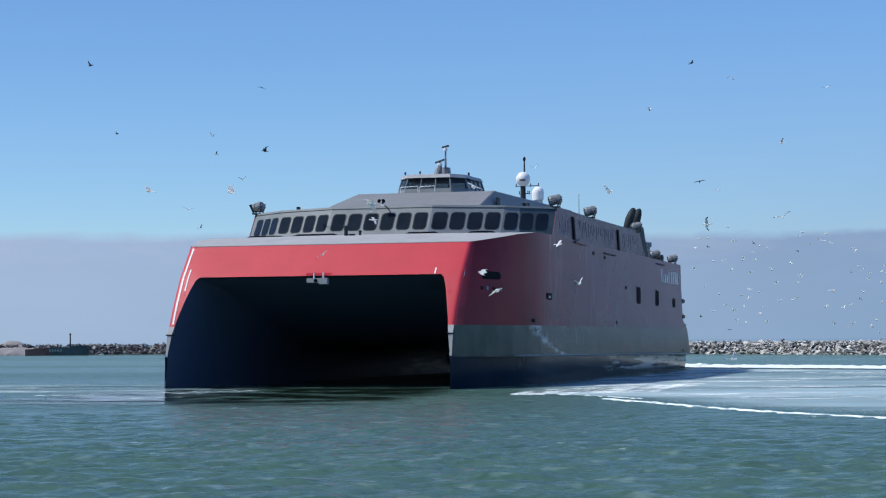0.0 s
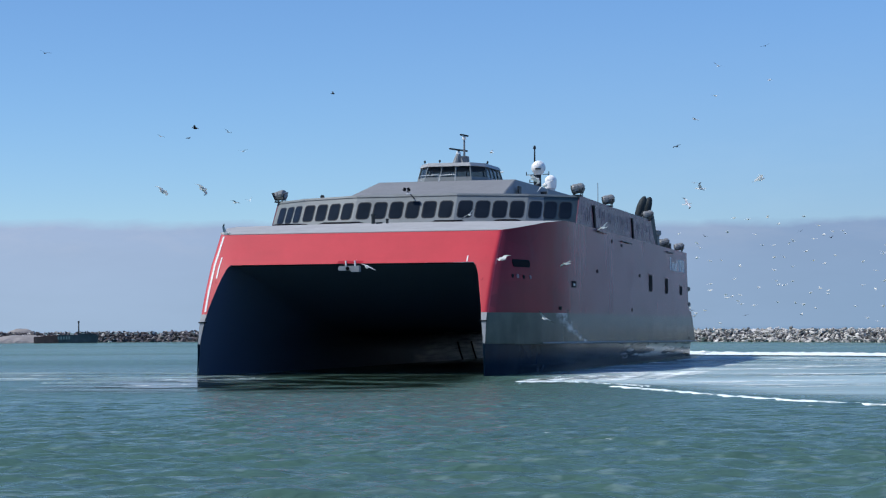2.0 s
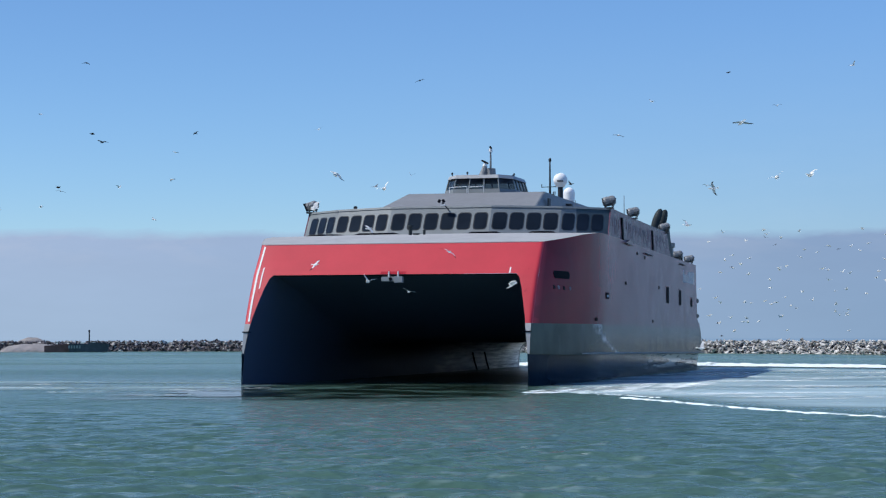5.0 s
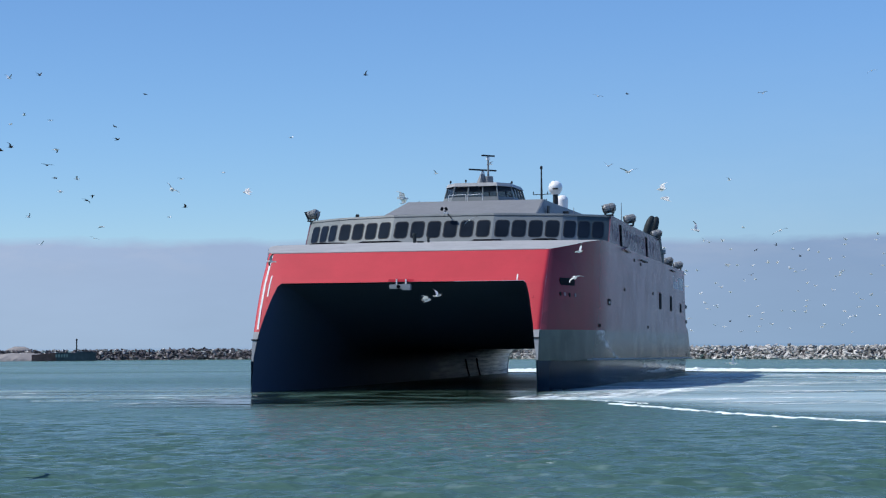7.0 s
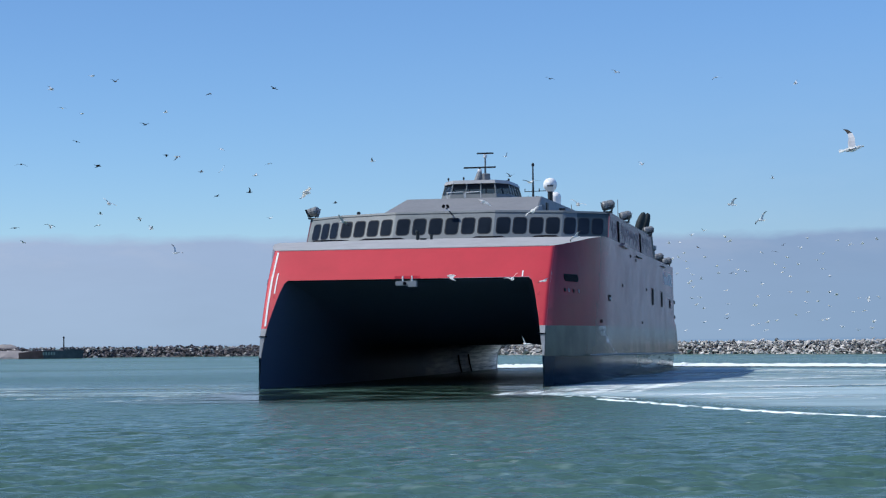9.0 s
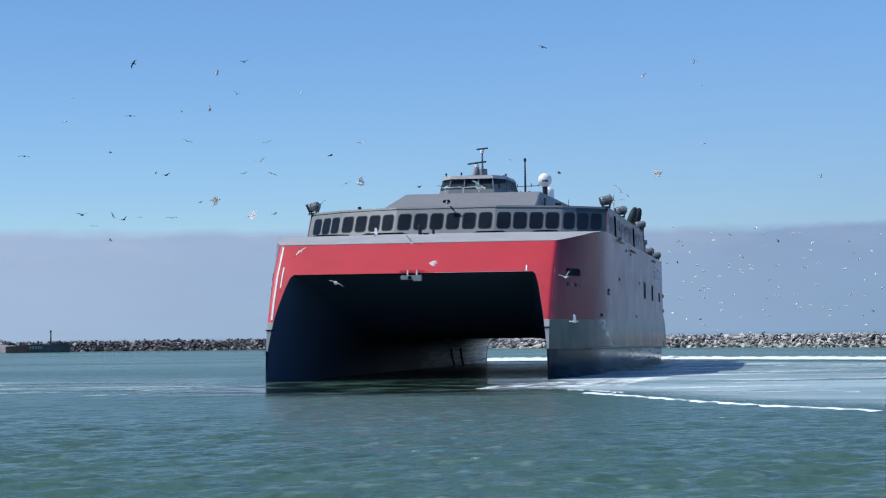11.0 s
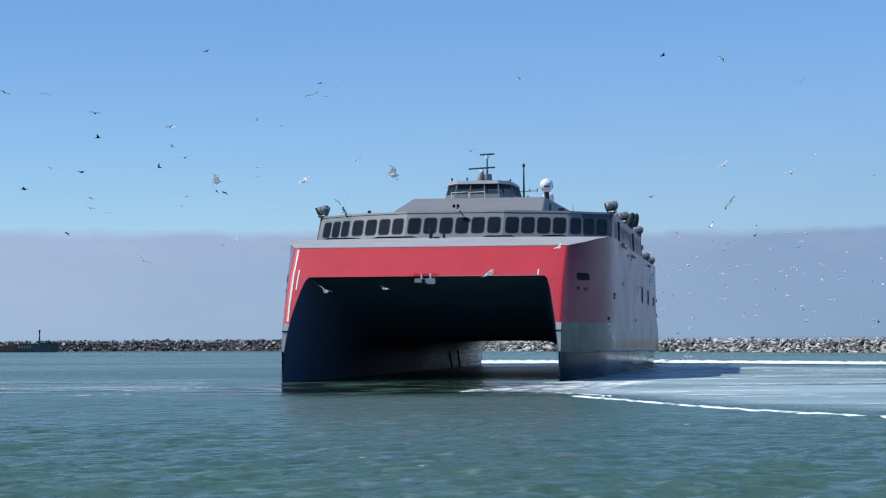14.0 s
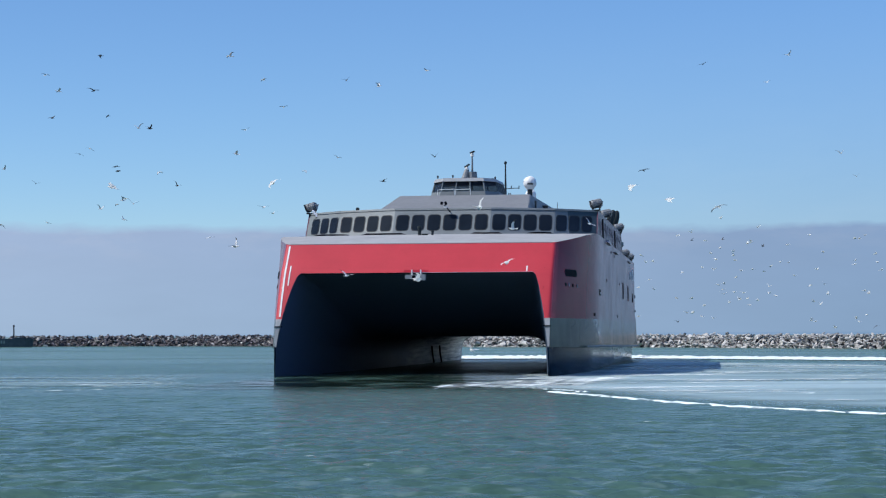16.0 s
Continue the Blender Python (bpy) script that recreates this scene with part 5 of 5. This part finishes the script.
def build_heap():
    bm = bmesh.new()
    rng = random.Random(3)
    rings = []
    for f, z in ((1.0, 0.0), (0.88, 1.4), (0.66, 3.0), (0.46, 4.2), (0.33, 4.75), (0.2, 5.0), (0.04, 5.05)):
        rings.append([((5.4 * f + rng.uniform(-0.2, 0.2)) * math.cos(a) * 1.5, 4.5 * f * math.sin(a), z + rng.uniform(-0.22, 0.22)) for a in np.linspace(0, 2 * math.pi, 22, endpoint=False)])
    vs = [[bm.verts.new(p) for p in r] for r in rings]
    for a, b in zip(vs, vs[1:]):
        for k in range(22):
            bm.faces.new((a[k], a[(k + 1) % 22], b[(k + 1) % 22], b[k]))
    bm.faces.new(vs[-1])
    bmesh.ops.recalc_face_normals(bm, faces=bm.faces)
    me = bpy.data.meshes.new("sand_heap")
    bm.to_mesh(me)
    bm.free()
    me.materials.append(M_SAND)
    me.polygons.foreach_set("use_smooth", [True] * len(me.polygons))
    ob = tagged(new("sand_heap", me), "low grey-brown heap of sand behind the breakwater", "sand heap")
    ob.matrix_basis = pose(-129.8, 612, -1.0)
    bm = bmesh.new()
    rows = []
    for d, z in ((0.0, -0.5), (1.0, 0.5), (2.5, 1.2), (4.5, 1.9), (6.5, 2.25), (9.0, 2.2), (12.0, 1.6)):
        rows.append([(x + rng.uniform(-0.2, 0.2), 576 + 0.35 * (x + 130) + d, -0.5 + (z + 0.5) * (1 - abs((x + 123.5) / 9.5) ** 4) + rng.uniform(-0.15, 0.15)) for x in np.linspace(-133, -114, 20)])
    add_grid(bm, rows)
    me = bpy.data.meshes.new("sand_bank")
    bmesh.ops.recalc_face_normals(bm, faces=bm.faces)
    bm.to_mesh(me)
    bm.free()
    me.materials.append(M_SAND)
    tagged(new("sand_bank", me), "tan earth bank beside the moored barge", "bank", kind="structure")


build_heap()


# ---- gulls ----
def build_gull(dark, pale=False):
    """A gull of 1.35 m span that flies along its own y axis."""
    # plumage carries the light: dark kind for backlit gulls, pale kind for sunlit ones
    body_m, wing_m, tip_m = (M_GULL_DARK, M_GULL_DARK, M_GULL_DARK) if dark else (M_GULL, M_GULL, M_GULL) if pale else (M_GULL, M_GULL_GREY, M_GULL_DARK)
    gull = tagged(new("gull"), "gull in flight, darkened as if backlit" if dark else "gull in flight, whitened and thickened to look sunlit" if pale else "white gull with grey wings in flight", "gull", "gulls over the harbour")
    fat, chord, span = (1.9, 1.9, 0.9) if pale else (1.0, 1.0, 1.0)
    bm = bmesh.new()
    prof = [(-0.24, 0.02, 0.0), (-0.16, 0.055, 0.0), (-0.02, 0.085, -0.01), (0.10, 0.075, -0.005), (0.17, 0.05, 0.01), (0.22, 0.052, 0.025), (0.27, 0.035, 0.025), (0.29, 0.012, 0.02)]
    rings = [[bm.verts.new((r * fat * math.cos(a), y, z + r * fat * 0.9 * math.sin(a))) for a in np.linspace(0, 2 * math.pi, 8, endpoint=False)] for y, r, z in prof]
    for a, b in zip(rings, rings[1:]):
        for k in range(8):
            bm.faces.new((a[k], a[(k + 1) % 8], b[(k + 1) % 8], b[k]))
    bm.faces.new(rings[0])
    bm.faces.new(rings[-1])
    body = part("body", bm, body_m, gull, "", True)
    bm = bmesh.new()
    add_prism(bm, [(-0.03, -0.2, 0.01), (0.03, -0.2, 0.01), (0.085, -0.38, 0.012), (-0.085, -0.38, 0.012)], [(-0.03, -0.2, -0.012), (0.03, -0.2, -0.012), (0.085, -0.38, 0.0), (-0.085, -0.38, 0.0)])
    part("tail", bm, body_m, body)
    bm = bmesh.new()
    add_tube(bm, [(0, 0.28, 0.02), (0, 0.33, 0.015), (0, 0.355, 0.0)], [0.016, 0.012, 0.004], 6)
    part("bill", bm, M_BILL, body)
    for s in (1, -1):
        bm = bmesh.new()
        prof = [(0.0, 0.11, -0.10, 0.0), (0.14, 0.125, -0.09, 0.03), (0.30, 0.13, -0.045, 0.05), (0.45, 0.085, -0.05, 0.04)]
        prof = [(x * span, a, a - (a - b) * chord, z) for x, a, b, z in prof]
        up = [[bm.verts.new((s * x, a, z + 0.012)), bm.verts.new((s * x, b, z + 0.002))] for x, a, b, z in prof]
        dn = [[bm.verts.new((s * x, a, z - 0.008)), bm.verts.new((s * x, b, z - 0.004))] for x, a, b, z in prof]
        for q in range(3):
            bm.faces.new((up[q][0], up[q + 1][0], up[q + 1][1], up[q][1]))
            bm.faces.new((dn[q][0], dn[q][1], dn[q + 1][1], dn[q + 1][0]))
            bm.faces.new((up[q][0], dn[q][0], dn[q + 1][0], up[q + 1][0]))
            bm.faces.new((up[q][1], up[q + 1][1], dn[q + 1][1], dn[q][1]))
        bm.faces.new((up[0][0], up[0][1], dn[0][1], dn[0][0]))
        bm.faces.new((up[3][0], dn[3][0], dn[3][1], up[3][1]))
        wing = part("wing", bm, wing_m, gull)
        bm = bmesh.new()
        add_prism(bm, [(s * 0.45, 0.085, 0.052), (s * 0.45, -0.05, 0.042), (s * 0.56, -0.09, 0.025), (s * 0.67, -0.16, 0.0), (s * 0.60, -0.02, 0.025)],
                  [(s * 0.45, 0.085, 0.034), (s * 0.45, -0.05, 0.036), (s * 0.56, -0.09, 0.018), (s * 0.67, -0.16, -0.006), (s * 0.60, -0.02, 0.016)])
        for v in bm.verts:
            v.co.x, v.co.y = v.co.x * span, 0.085 - (0.085 - v.co.y) * chord
        part("wing_tip", bm, tip_m, wing)
        wing.location = (s * 0.05, 0, 0.03)
    return gull


flock = []


def make_flock():
    """Every bird: its object, the middle of its ring, radius, speed, start, height sway, flapping."""
    rng = random.Random(23)
    white, dark, pale = build_gull(False), build_gull(True), build_gull(False, True)
    kinds = (white, dark, pale)
    first = {0: white, 1: dark, 2: pale}

    def bird(is_dark):
        k = int(is_dark)
        if first.get(k):
            ob = first.pop(k)
            return ob
        return copy_thing(kinds[k], Matrix.Identity(4))

    for i in range(120):
        y = rng.uniform(365, 428)
        px = rng.uniform(0.10, 0.255)
        flock.append((bird(1 if i % 17 == 5 else 2), (px * y, y, 4 + y * rng.uniform(0.002, 0.052)), rng.uniform(4, 16), rng.uniform(2.5, 5.0), rng.uniform(0, 6.28), rng.uniform(0.3, 1.6), rng.random() < 0.75, 0.0))
    for k in range(34):
        y = rng.uniform(195, 300)
        px = rng.gauss(-0.115, 0.045)
        flock.append((bird(rng.random() < 0.35), (px * y, y, 4 + y * rng.uniform(0.045, 0.14)), rng.uniform(6, 20), rng.uniform(3.5, 6.5), rng.uniform(0, 6.28), rng.uniform(0.4, 2.0), rng.random() < 0.5, 9 + (k % 14) * 0.3 if k > 5 else 0.0))
    for k in range(14):
        y = rng.uniform(130, 158)
        px = rng.uniform(-0.10, 0.14)
        flock.append((bird(2 if k % 2 else 0), (px * y, y, 4 + y * rng.uniform(-0.005, 0.075)), rng.uniform(5, 12), rng.uniform(4.5, 7.5), rng.uniform(0, 6.28), rng.uniform(0.4, 1.5), True, 0.0))
    for k in range(14):
        y = rng.uniform(200, 330)
        px = rng.uniform(-0.2, 0.2)
        flock.append((bird(k % 3 == 0), (px * y, y, 4 + y * rng.uniform(0.06, 0.155)), rng.uniform(8, 25), rng.uniform(4, 7), rng.uniform(0, 6.28), rng.uniform(0.5, 2), rng.random() < 0.5, 0.0))
    # the two that pass closest
    return bird(False), bird(False)


passing_gull, gliding_gull = make_flock()


# ---- motion ----
def fly(ob, spot, flap, seed, bank=0.0):
    """Keys a bird along spot(t), nose first and leaning into its turn, with beating wings."""
    rng = random.Random(seed)
    rows = []
    for k in range(28):
        t = min(16.0, 0.6 * k)
        a, b, c = Vector(spot(t - 0.15)), Vector(spot(t)), Vector(spot(t + 0.15))
        v, turn = (c - a).normalized(), (c - 2 * b + a) / 0.0225
        head = math.degrees(math.atan2(-v.x, v.y))
        side = turn.x * v.y - turn.y * v.x
        rows.append((t, pose(*b, math.degrees(math.asin(v.z)), max(-50, min(50, math.degrees(math.atan2(side, 9.8)) + bank)), head)))
        if t >= 16.0:
            break
    ob.rotation_quaternion = rows[0][1].to_quaternion()
    walk(ob, rows)
    wings = [w for w in ob.children if w.name.startswith("wing")]
    rate, ph, rest = rng.uniform(2.0, 2.7), rng.uniform(0, 6.28), rng.uniform(2, 12)
    step = 0.16
    for w in wings:
        s = 1 if w.location.x > 0 else -1
        home = w.location.copy()
        beat = []
        for k in range(101):
            t = min(16.0, k * step)
            burst = 1.0 if flap else max(0.0, math.sin(0.7 * t + ph))
            ang = rest + 30 * burst * math.sin(6.28 * rate * t + ph)
            beat.append((t, pose(*home, 0, -s * ang, 0)))
            if t >= 16.0:
                break
        if not flap:
            beat = beat[::3] + ([beat[-1]] if (len(beat) - 1) % 3 else [])
        walk(w, beat)


def motions():
    walk(ferry, [(t, pose(x, y, 0, 0, 0, -a)) for t, x, y, a in FERRY_WAY])
    walk(jet_wake, [(0, pose(0, 0, 0)), (8, pose(2.8, 7.0, 0)), (16, pose(6, 18, 0))])
    walk(stern_wash, [(t, pose(x, y, 0, 0, 0, -a)) for t, x, y, a in FERRY_WAY])
    walk(bow_reflection, [(t, pose(x, y, 0, 0, 0, -a)) for t, x, y, a in FERRY_WAY])
    for ob, phase, period in ((scanner_top, 12, 1.46), (scanner_low, 6, 1.46)):
        home = ob.location.copy()
        walk(ob, [(0.2 * k, pose(*home, 0, 0, phase + 360 * (0.2 * k - 1.0) / period)) for k in range(81)])
    # wind waves run slowly shorewards; loose foam drifts
    walk(sea, [(0, pose(3.5, 6, 0)), (16, pose(-3.5, -6, 0))])
    for k, ob in enumerate(drifting):
        walk(ob, [(0, pose(0.8, 0.3, 0)), (8, pose(0.0, 0.1 * (k % 3), 0)), (16, pose(-0.9, -0.2, 0))])
    for k, (ob, c, r, v, start, sway, flap, late) in enumerate(flock):
        sense = 1 if k % 2 else -1

        def spot(t, c=c, r=r, v=v, start=start, sway=sway, sense=sense, late=late):
            a = start + sense * v * t / r
            away = max(0.0, late - max(0.0, t)) * 6.0
            return (c[0] + r * math.cos(a) - away, c[1] + r * math.sin(a), max(2.6, c[2] + sway * math.sin(0.8 * t + start)))

        fly(ob, spot, flap, 100 + k)

    def crossing(t):
        d = t - 8.0
        return (0.11 + 14.2 * d - 2.17 * min(2.5, d * d), 60 - 1.1 * d, max(4.2, 7.29 + 2.09 * d))

    def gliding(t):
        d = t - 4.0
        return (18.3 - 2.4 * d, 110 + 5.0 * d, 19.4 - 5.0 * math.tanh(0.8 * d))

    fly(passing_gull, crossing, True, 9, 34.0)
    fly(gliding_gull, gliding, False, 12)


motions()
